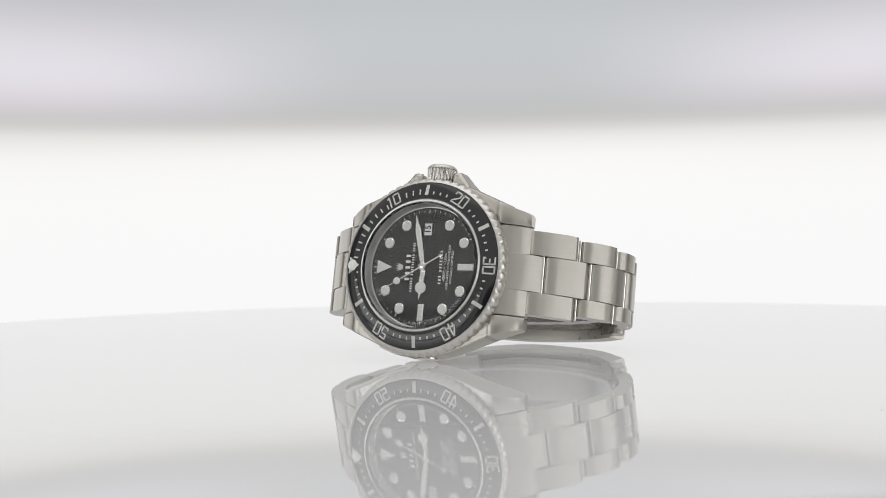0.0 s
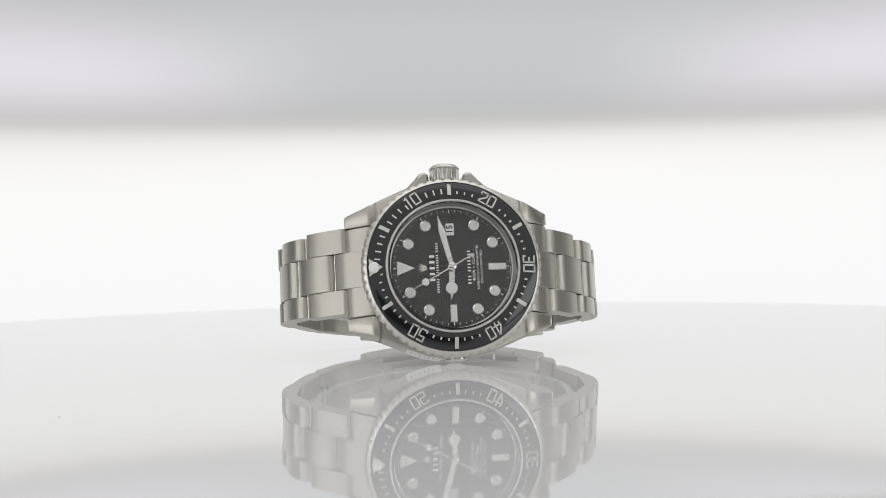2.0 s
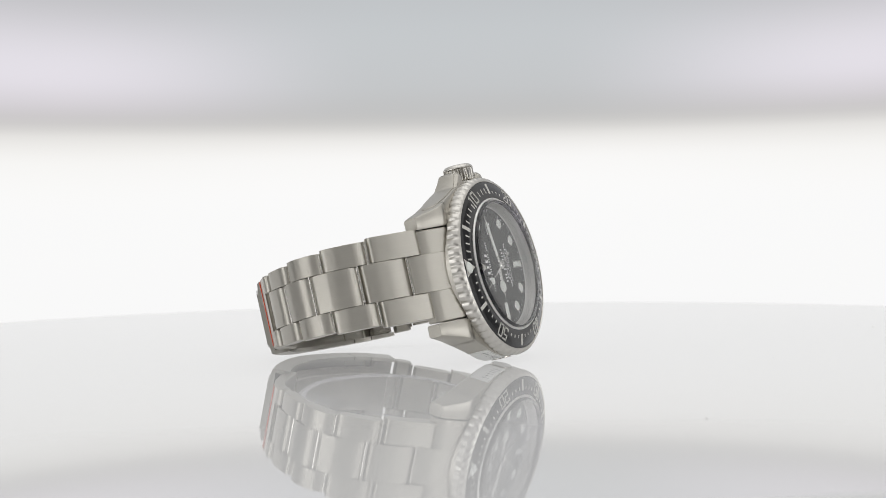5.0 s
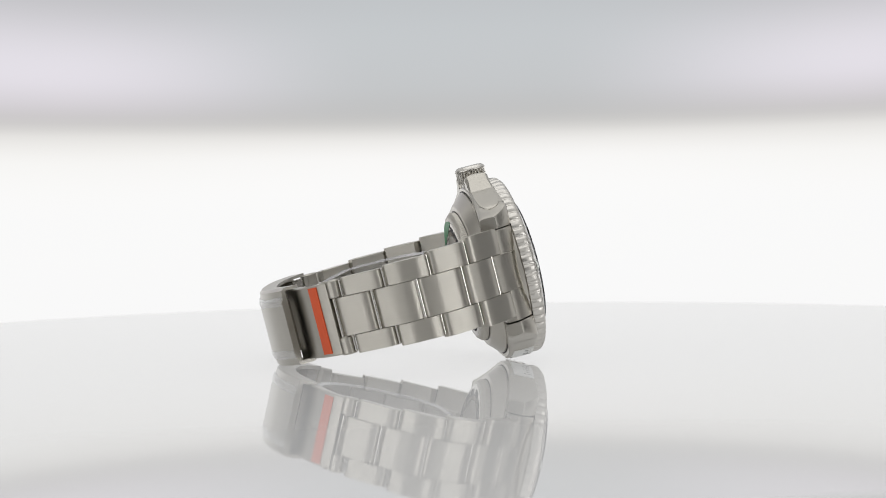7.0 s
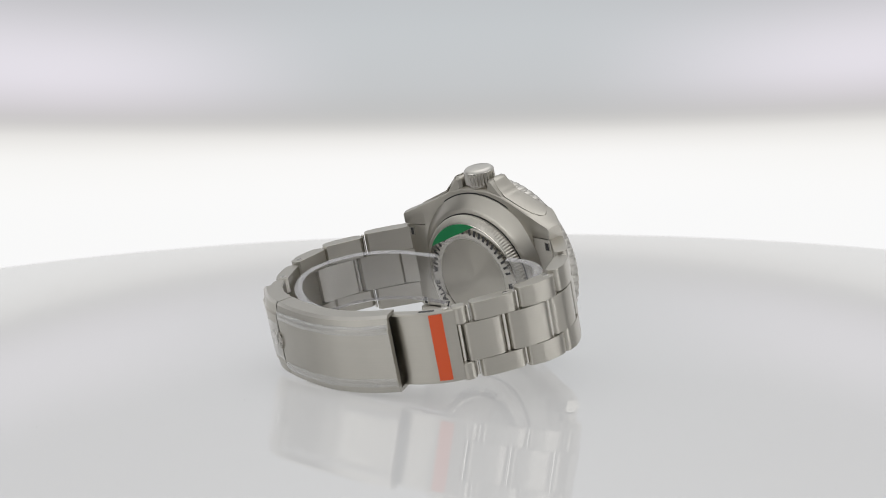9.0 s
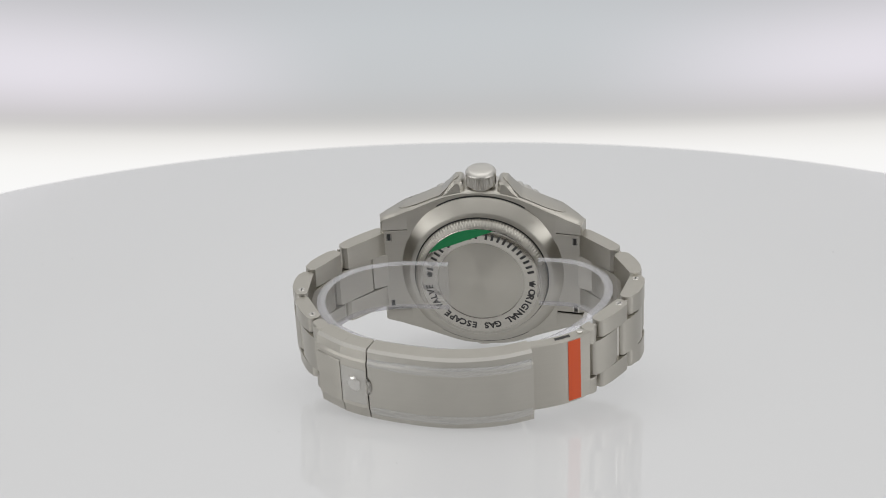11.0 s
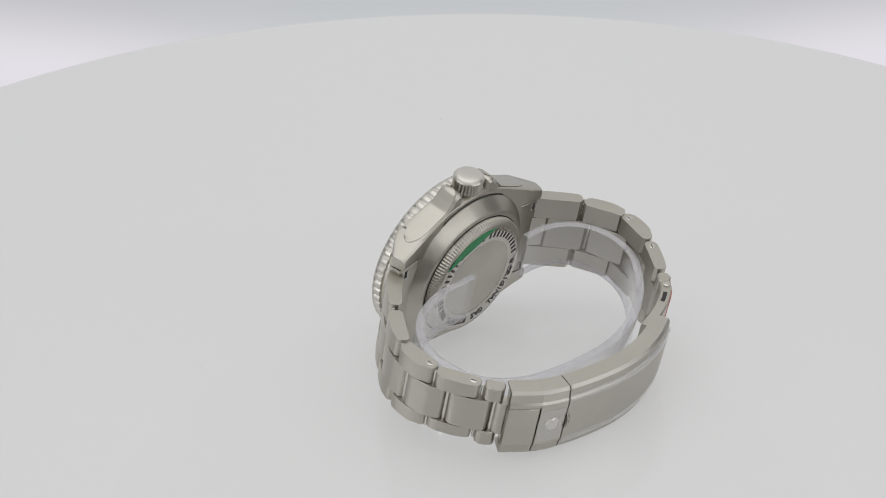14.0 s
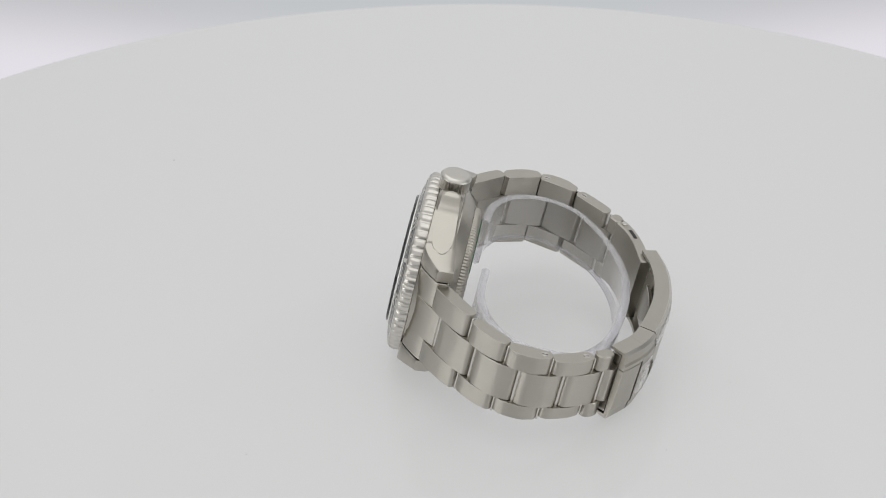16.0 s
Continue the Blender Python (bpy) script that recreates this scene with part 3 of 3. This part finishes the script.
# outer line of the bracelet loop, from the lug at twelve to the clasp, and from the lug at six
TWELVE = [(-22.6, -5.4), (-27.1, -9.7), (-31.8, -14.4), (-35.6, -20.8), (-36.6, -27.1), (-34.6, -32.8), (-31.4, -37.8), (-27.7, -43.0), (-24.0, -46.9), (-18.5, -49.7), (-11.0, -51.9)]
SIX = [(22.6, -5.4), (27.3, -9.6), (31.9, -14.6), (36.6, -21.0), (38.2, -27.2), (37.5, -32.4), (35.2, -37.6), (31.4, -43.2), (27.2, -47.8), (20, -51.5)]
CLASP = [(-15.7, -53.7), (-10.4, -55.9), (-4.1, -57.2), (3.0, -57.4), (10.0, -56.5), (17.4, -54.8), (23.6, -52.5), (29.7, -48.3)]
BAND = [(6.5, -14.9), (17.0, -14.9), (25.5, -17.6), (30.8, -22.7), (32.8, -29.2), (31.4, -36.2), (26.0, -42.0), (15.5, -46.4), (0.0, -48.4), (-12.0, -46.6), (-21.8, -41.4),
        (-28.4, -33.4), (-30.0, -25.0), (-27.0, -17.8), (-20.8, -13.6), (-13.2, -12.6)]


class Line:
    """A smooth plan line with arc length (millimetres)."""

    def __init__(self, pts, steps=12):
        p = [Vector(q) for q in pts]
        p = [p[0] * 2 - p[1]] + p + [p[-1] * 2 - p[-2]]
        self.q = []
        for i in range(1, len(p) - 2):
            for k in range(steps):
                t = k / steps
                a, b, c, d = p[i - 1:i + 3]
                self.q.append(0.5 * (2 * b + (c - a) * t + (2 * a - 5 * b + 4 * c - d) * t * t + (3 * b - a - 3 * c + d) * t ** 3))
        self.q.append(p[-2])
        self.s = [0.0]
        for a, b in zip(self.q, self.q[1:]):
            self.s.append(self.s[-1] + (b - a).length)
        self.length = self.s[-1]

    def at(self, s):
        s = min(max(s, 0), self.length)
        for i in range(len(self.s) - 1):
            if s <= self.s[i + 1]:
                t = (s - self.s[i]) / (self.s[i + 1] - self.s[i])
                return self.q[i].lerp(self.q[i + 1], t), (self.q[i + 1] - self.q[i]).normalized()
        return self.q[-1], (self.q[-1] - self.q[-2]).normalized()

    def strip(self, s0, s1, thick, inward, steps=5, round_end=1.15, bulge=0.2):
        """The outline of a link between two arc lengths: outer face along the chord with a slight bulge, rounded ends."""
        a, b = self.at(s0)[0], self.at(s1)[0]
        d = (b - a).normalized()
        n = Vector((-d.y, d.x))
        if n.dot(inward - (a + b) / 2) < 0:
            n = -n
        ln = (b - a).length
        r = min(round_end, ln * 0.3)
        out = []
        mid = (self.at((s0 + s1) / 2)[0] - (a + b) / 2).dot(-n)
        for k in range(steps + 1):
            x = r + (ln - 2 * r) * k / steps
            t = x / ln
            out.append(a + d * x - n * (mid + bulge) * 4 * t * (1 - t) * 0.9)
        for q in (0.5, 0.375, 0.25, 0.125, 0.0):
            g = q * math.pi / 1.0
            out.append(a + d * (ln - r + r * math.cos(g)) + n * (r - r * math.sin(g)))
        out += [a + d * ln + n * (thick - r * 0.6), a + d * (ln - r * 0.6) + n * thick, a + d * r * 0.6 + n * thick, a + n * (thick - r * 0.6)]
        for q in (0.0, 0.125, 0.25, 0.375, 0.5):
            g = q * math.pi
            out.append(a + d * (r - r * math.cos(g)) + n * (r - r * math.sin(g)))
        out = out[:-1]
        out.pop(steps)
        return [tuple(v) for v in out]

    def shell(self, s0, s1, thick, inward, steps=14, off=0.0):
        """The outline of a curved plate that follows the line."""
        outer, inner = [], []
        for k in range(steps + 1):
            p, d = self.at(s0 + (s1 - s0) * k / steps)
            n = Vector((-d.y, d.x))
            if n.dot(inward - p) < 0:
                n = -n
            outer.append(tuple(p + n * off))
            inner.append(tuple(p + n * (off + thick)))
        return outer + inner[::-1]


HEART = Vector((0, -30))


def half_width(s, taper=2.1):
    """Half the bracelet's width along the loop: it tapers from the lugs to the clasp."""
    return 10.1 - taper * min(1, s / 42) ** 0.85


def bracelet(watch):
    loop = new("bracelet")
    loop.parent = watch
    loop.matrix_basis = CASE_POSE
    tagged(loop, "brushed steel three-row link bracelet")
    CW = 4.1
    for pts, sign in ((TWELVE, -1), (SIX, 1)):
        line = Line(pts)
        outer = [0.35] + [2.1 + 10.55 * k for k in range(1, 5)] if sign < 0 else [0.35] + [2.3 + 10.45 * k for k in range(1, 5)]
        centre = [4.0, 15.3, 26.7, 37.2, 46.6] if sign < 0 else [4.0, 15.6, 27.0, 37.2, 47.1]
        # end piece between the lugs, with its tongue
        bm = bmesh.new()
        face = [(sign * x, case_top(x) + (0.0 if x < 20 else -0.05)) for x in (15.5, 17, 18.5, 20, 21.3)] + [(sign * 22.4, -5.5), (sign * 22.9, -6.3), (sign * 22.6, -8.2), (sign * 21.6, -8.6), (sign * 15.5, -8.0)]
        slab([(a, b) for a, b in face], -9.98, 9.98, lambda a, b, c: (a, c, b), 0.15, bm)
        tongue = [(sign * x, case_top(x) + 0.12) for x in (15.8, 17.5, 19, 20.5)] + [(sign * 22.6, -5.2), (sign * 24.4, -7.3), (sign * 25.1, -8.3), (sign * 25.1, -9.6), (sign * 24.4, -10.3), (sign * 22, -8.9), (sign * 15.8, -6)]
        slab(tongue, -CW, CW, side, 0.1, bm)
        end = part("end_link", bm, BRUSHED, loop, "solid end link between the lugs", smooth=32)
        for sy in (-1, 1):
            part("spring_bar_slot", box(sign * 20.7 - 0.35, sign * 20.7 + 0.35, sy * 8.6 - 1.0, sy * 8.6 + 0.6, -8.72, -8.3, 0.05), INK, end)
            for w in (-1, 1):
                part("slot_rim", box(sign * 20.7 + w * 0.55 - 0.1, sign * 20.7 + w * 0.55 + 0.1, sy * 8.6 - 1.2, sy * 8.6 + 0.8, -8.7, -8.3, 0.05), POLISHED, end)
        for k in range(4):
            s0, s1 = outer[k] + (0.55 if k else 0.25), outer[k + 1] - 0.55
            w0 = half_width((s0 + s1) / 2, 2.1 if sign < 0 else 2.6)
            poly = line.strip(s0, s1, 2.9, HEART)
            for sy in (-1, 1):
                low = w0 - (0.7 if k else 0.35) if sign > 0 and sy < 0 else w0
                lo, hi = sorted((sy * (CW + 0.09), sy * low))
                part("outer_link", slab(poly, lo, hi, side, 0.06), BRUSHED, loop)
            if k >= 2:
                # slotted screw in the upper edge
                t = 0.18 if sign < 0 else 0.82
                p0, p1 = line.at(s0)[0], line.at(s1)[0]
                q = p0.lerp(p1, t)
                n = Vector((-(p1 - p0).y, (p1 - p0).x)).normalized()
                n = n if n.dot(HEART - q) > 0 else -n
                q = q + n * 1.45
                ring = [2 * math.pi * i / 16 for i in range(16)]
                screw = part("link_screw", loft([[side(q.x + r * math.cos(a), q.y + r * math.sin(a), w0 + h) for a in ring] for r, h in ((0.72, -0.2), (0.72, 0.03), (0.6, 0.06), (0.2, 0.06))]), POLISHED, loop)
                d2 = (p1 - p0).normalized()
                part("screw_slot", slab([tuple(q + d2 * a + n * b) for a, b in ((-0.6, -0.1), (0.6, -0.1), (0.6, 0.1), (-0.6, 0.1))], w0 + 0.03, w0 + 0.08, side, 0.01), INK, loop)
            # pin of the joint
            p, d = line.at(outer[k + 1] + 0.12)
            n = Vector((-d.y, d.x))
            n = n if n.dot(HEART - p) > 0 else -n
            q = p + n * 1.15
            circ = [(q.x + 0.3 * math.cos(a), q.y + 0.3 * math.sin(a)) for a in [2 * math.pi * i / 14 for i in range(14)]]
            part("link_pin", slab(circ, -w0 + 0.5, w0 - 0.5, side, 0.1), POLISHED, loop)
        for k in range(4):
            s0, s1 = centre[k] + 0.62, centre[k + 1] - 0.62
            part("centre_link", slab(line.strip(s0, s1, 2.7, HEART), -CW, CW, side, 0.05), BRUSHED, loop)
        for k in range(5):
            p, d = line.at(centre[k] + 0.15)
            n = Vector((-d.y, d.x))
            n = n if n.dot(HEART - p) > 0 else -n
            q = p + n * 1.0
            circ = [(q.x + 0.4 * math.cos(a), q.y + 0.4 * math.sin(a)) for a in [2 * math.pi * i / 14 for i in range(14)]]
            part("link_pin", slab(circ, -CW - 1, CW + 1, side, 0.1), POLISHED, loop)
            q = p + n * 1.55
            circ = [(q.x + 0.65 * math.cos(a), q.y + 0.65 * math.sin(a)) for a in [2 * math.pi * i / 14 for i in range(14)]]
            part("knuckle", slab(circ, -CW - 0.6, CW + 0.6, side, 0.1), BLADE, loop)
        if sign < 0:
            # plate that slides into the clasp, with two ears and the sticker
            plate = part("extension_plate", slab(line.shell(centre[4] + 0.7, line.length, 2.5, HEART, 8), -7.75, 7.75, side, 0.25), BRUSHED, loop, "smooth extension plate")
            for sy in (-1, 1):
                lo, hi = sorted((sy * (CW + 0.06), sy * 8.0))
                part("ear", slab(line.strip(outer[4] + 0.5, centre[4] + 1.2, 2.7, HEART), lo, hi, side, 0.25), BRUSHED, plate)
            # slot and pin head in the plate's upper edge
            part("plate_slot", slab(line.shell(centre[4] + 5.0, centre[4] + 8.6, 0.9, HEART, 5, 0.9), 7.6, 7.79, side, 0.03), INK, plate, "dark spring slot")
            q = line.at(centre[4] + 2.4)[0] + n_at(line, centre[4] + 2.4) * 1.25
            ring = [2 * math.pi * i / 16 for i in range(16)]
            part("pin_head", loft([[side(q.x + r * math.cos(a), q.y + r * math.sin(a), 7.9 + h) for a in ring] for r, h in ((0.7, -0.2), (0.7, 0.14), (0.55, 0.2), (0.2, 0.2))]), POLISHED, plate)
            part("orange_sticker", slab(line.shell(centre[4] + 3.3, centre[4] + 6.1, 0.15, HEART, 5, -0.13), -7.1, 7.3, side, 0.03), ORANGE, plate, "orange-red paper strip")
        else:
            for sy in (-1, 1):
                lo, hi = sorted((sy * (CW + 0.06), sy * 7.9))
                part("stub_link", slab(line.strip(outer[4] + 0.5, outer[4] + 4.7, 2.7, HEART), lo, hi, side, 0.25), BRUSHED, loop)
            part("centre_link", slab(line.strip(centre[4] + 0.5, centre[4] + 4.0, 2.6, HEART), -CW, CW, side, 0.05), BRUSHED, loop)


def clasp(watch):
    line = Line(CLASP)
    L = line.length
    body = new("clasp")
    body.parent = watch
    body.matrix_basis = CASE_POSE
    tagged(body, "folding clasp with smooth brushed cover under clear film")
    hinge = line.length * 0.726
    mid = line.length * 0.858

    FULL = [(-8.35, 4.6), (-8.35, 0.95), (-8.05, 0.55), (-6.2, 0.32), (-5.6, 0.0), (5.6, 0.0), (6.1, 0.36), (8.1, 0.62), (8.55, 1.15), (8.55, 4.6), (7.9, 4.6), (7.9, 1.4), (-7.5, 1.4), (-7.5, 4.6)]
    FLAP = [(-8.35, 4.6), (-8.35, 0.95), (-8.05, 0.6), (-6.2, 0.42), (-5.6, 0.12), (4.2, 0.12), (4.4, 0.3), (4.4, 1.5), (-7.5, 1.5), (-7.5, 4.6)]
    BRIDGE = [(4.6, 0.2), (4.8, 0.0), (5.6, 0.0), (6.1, 0.36), (8.1, 0.62), (8.55, 1.15), (8.55, 4.6), (7.9, 4.6), (7.9, 1.5), (4.6, 1.5)]

    def plate(name, s0, s1, prof, label="", mat=BRUSHED):
        steps = max(4, int((s1 - s0) / 2))
        bm = bmesh.new()
        # raised middle, lowered shoulders and the turned-down sides
        rings = []
        for k in range(steps + 1):
            p, d = line.at(s0 + (s1 - s0) * k / steps)
            n = Vector((-d.y, d.x))
            n = n if n.dot(HEART - p) > 0 else -n
            rings.append([side(*(p + n * o), y) for y, o in prof])
        loft(rings, bm)
        return part(name, bm, mat, body, label, smooth=25)
    plate("cover", 0, hinge - 0.15, FULL, "brushed clasp cover with raised middle band", COVER)
    plate("hinge_block", hinge + 0.15, mid, FULL, "clasp end block with raised emblem")
    plate("catch_bridge", mid + 0.02, L, BRIDGE)
    plate("safety_catch", mid + 0.3, L, FLAP, "flip-lock end of the clasp")
    # polished edge along the top
    for s0, s1 in ((0, hinge - 0.15), (hinge + 0.15, mid), (mid + 0.02, L)):
        plate("polished_edge", s0, s1, [(8.05, 0.54), (8.62, 1.14), (8.5, 1.3), (7.9, 0.7)], "thin polished edge", EDGE)
    # emblem: a plain raised lump on the end block
    p, d = line.at((hinge + mid) / 2)
    n = Vector((d.y, -d.x))
    n = n if n.dot(HEART - p) < 0 else -n
    rings = []
    for r, h in ((1.75, -0.1), (1.7, 0.2), (1.3, 0.42), (0.9, 0.3), (0.3, 0.36)):
        rings.append([side(*(p + d * (r * (1 - 0.16 * (i % 2)) * math.cos(a)) + n * h), r * 1.15 * (1 - 0.16 * (i % 2)) * math.sin(a)) for i, a in enumerate([2 * math.pi * j / 14 for j in range(14)])])
    part("emblem", loft(rings), POLISHED, body, "small raised polished emblem")
    # wrinkled film over the emblem
    rng = random.Random(21)
    rings = []
    for k in range(9):
        s = hinge + 0.3 + (mid - hinge - 0.5) * k / 8
        q, up = line.at(s)[0], n_at(line, s)
        top = [(y, -0.5 * math.exp(-(y / 2.2) ** 2) * math.sin(math.pi * k / 8) - rng.uniform(0.02, 0.22)) for y in (-4.6, -3.4, -2.2, -1.0, 0.2, 1.4, 2.6, 3.8)]
        rings.append([side(*(q + up * o), y) for y, o in top + [(3.8, 0.06), (-4.6, 0.06)]])
    part("emblem_film", loft(rings), FILM, body, "wrinkled clear film patch", smooth=70)
    # catch lip at the joint
    p, d = line.at(hinge + 0.1)
    rings = []
    for r, h in ((2.1, -0.2), (2.1, 0.25), (1.7, 0.5), (0.7, 0.55)):
        rings.append([side(*(p + d * (-abs(r * math.cos(a)) * 0.55) + n * h), r * math.sin(a)) for a in [2 * math.pi * i / 16 for i in range(16)]])
    part("thumb_lip", loft(rings), POLISHED, body)
    # folding blades inside
    part("blade", slab(line.shell(3.0, L - 4.0, 0.9, HEART, 16, 2.6), -5.6, 5.6, side, 0.1), BLADE, body, "folding steel blade")
    part("blade", slab(line.shell(8.0, L - 1.0, 0.9, HEART, 16, 3.8), -4.2, 4.2, side, 0.1), BLADE, body)
    part("catch_block", slab(line.shell(L - 5.0, L - 0.4, 2.2, HEART, 6, 1.9), -7.4, 7.4, side, 0.15), BLADE, body, "steel catch inside the clasp end")
    # wrinkled film strips along the shoulders
    for sy in (-1, 1):
        bm = bmesh.new()
        rng = random.Random(7 + sy)
        rings = []
        for k in range(33):
            s = 0.3 + (hinge - 0.6) * k / 32
            p, d = line.at(s)
            w = 0.55 + 0.08 * math.sin(k * 0.55 + sy) + rng.uniform(-0.05, 0.05)
            h = 0.07 + rng.uniform(0, 0.03)
            rings.append([side(*(p + n_at(line, s) * o), sy * y) for y, o in ((5.45 - w, -0.03), (5.75, -h), (6.15 + w, 0.2 - h), (6.2 + w, 0.42), (5.8, 0.25))])
        loft(rings, bm)
        part("film_strip", bm, FILM, body, "wrinkled clear film strip")


def n_at(line, s):
    p, d = line.at(s)
    n = Vector((-d.y, d.x))
    return n if n.dot(HEART - p) > 0 else -n


def plastic_band(watch):
    line = Line(BAND)
    poly = line.shell(0, line.length, 1.8, HEART, 70)
    n = len(poly) // 2
    bm = bmesh.new()
    rings = []
    for k in range(n):
        a, b = Vector(poly[k]), Vector(poly[-1 - k])
        m = (a + b) / 2
        drop = 1.7 * min(1, max(0, (-m.y - 34) / 10))
        rings.append([side(*a, -4.9), side(*m, -5.2), side(*b, -4.9), side(*b, 6.2 - drop), side(*m, 6.5 - drop), side(*a, 6.2 - drop)])
    loft([[r[0], r[2], r[3], r[5]] for r in rings], bm)
    ob = part("plastic_band", bm, PLASTIC, watch, "clear plastic protector band inside the bracelet", CASE_POSE)
    for a, b, c in ((0, 1, 2), (3, 4, 5)):
        d = 0.2 if a == 3 else -0.2
        rng = random.Random(a + 3)
        part("rim", loft([[(r[a][0], r[a][1] + d * 0.02, r[a][2]), (r[b][0], r[b][1] + d * rng.uniform(0.4, 1.3), r[b][2]), (r[c][0], r[c][1] + d * 0.02, r[c][2]), (r[b][0], r[b][1] - d, r[b][2])] for r in rings]), PLASTIC_RIM, ob)
    return ob


def wristwatch():
    watch = new("wristwatch")
    tagged(watch, "steel diver's wristwatch with black dial standing on its side", "wristwatch")
    watch_case(watch)
    caseback(watch)
    bezel(watch)
    dial_parts(watch)
    bracelet(watch)
    clasp(watch)
    plastic_band(watch)
    return watch


def studio():
    """A plain floor far under the table."""
    bm = bmesh.new()
    loft([[(-2500, -2500, z), (2500, -2500, z), (2500, 2500, z), (-2500, 2500, z)] for z in (-300, -262)], bm)
    tagged(part("floor", bm, FLOOR, None), "plain dark studio floor", "floor", kind="structure")


def arc(radius, lo, hi, step=2):
    """Plan line round the table; degrees from the camera's side, positive to the east (metres)."""
    return [(radius * math.sin(radians(a)), -radius * math.cos(radians(a))) for a in range(lo, hi + 1, step)]


def side_walls():
    # Unseen cards added round the table, only to give the metal dark reflections.
    for name, lo, hi in (("flag_west", -118, -96), ("flag_east", 96, 118)):
        tagged(part(name, sheet(arc(1.0, lo, hi), -0.262, 0.6, 2, -0.02), DARK, None), "plain dark grey card, added out of view to darken reflections", "wall", kind="structure")
    tagged(part("flag_south", sheet(arc(1.1, -22, 22), -0.262, 0.24, 2, -0.02), FLAG_BLACK, None), "low black card behind the camera, added to darken reflections", "wall", kind="structure")


def light_panel(sign):
    """An upright glowing panel in a dark frame on two feet, added out of view for bright streaks in the steel."""
    panel = new("light_panel")
    tagged(panel, "unseen glowing panel in a dark frame, added for highlights on the steel", "light panel", "light panels of the photo box")
    lo, hi = sorted((sign * 34, sign * 80))
    part("diffuser", sheet(arc(0.92, lo, hi), 0.02, 0.26, 2, 0.012), PANEL, panel, "glowing white sheet of the added panel")
    for z0, z1 in ((-0.01, 0.02), (0.26, 0.29)):
        part("frame_rail", sheet(arc(0.92, lo, hi), z0, z1, 1, 0.016), FRAME, panel)
    for a in (lo - 2, hi):
        part("frame_post", sheet(arc(0.92, a, a + 2, 1), -0.262, 0.29, 1, 0.016), FRAME, panel)
    return panel


studio()
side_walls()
for side_sign in (-1, 1):
    light_panel(side_sign)
BACKDROP_RIG = backdrop()
TURNTABLE = turntable()
WATCH = wristwatch()


def motions():
    rows = []
    for i in range(33):
        t = i * 0.5
        rows.append((t, pose(0, 0, 0, 0, 0, -27.30 + 18.14 * t)))
    walk(WATCH, rows)
    walk(TURNTABLE, rows)
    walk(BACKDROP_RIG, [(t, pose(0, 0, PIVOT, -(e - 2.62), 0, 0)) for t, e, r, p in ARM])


motions()
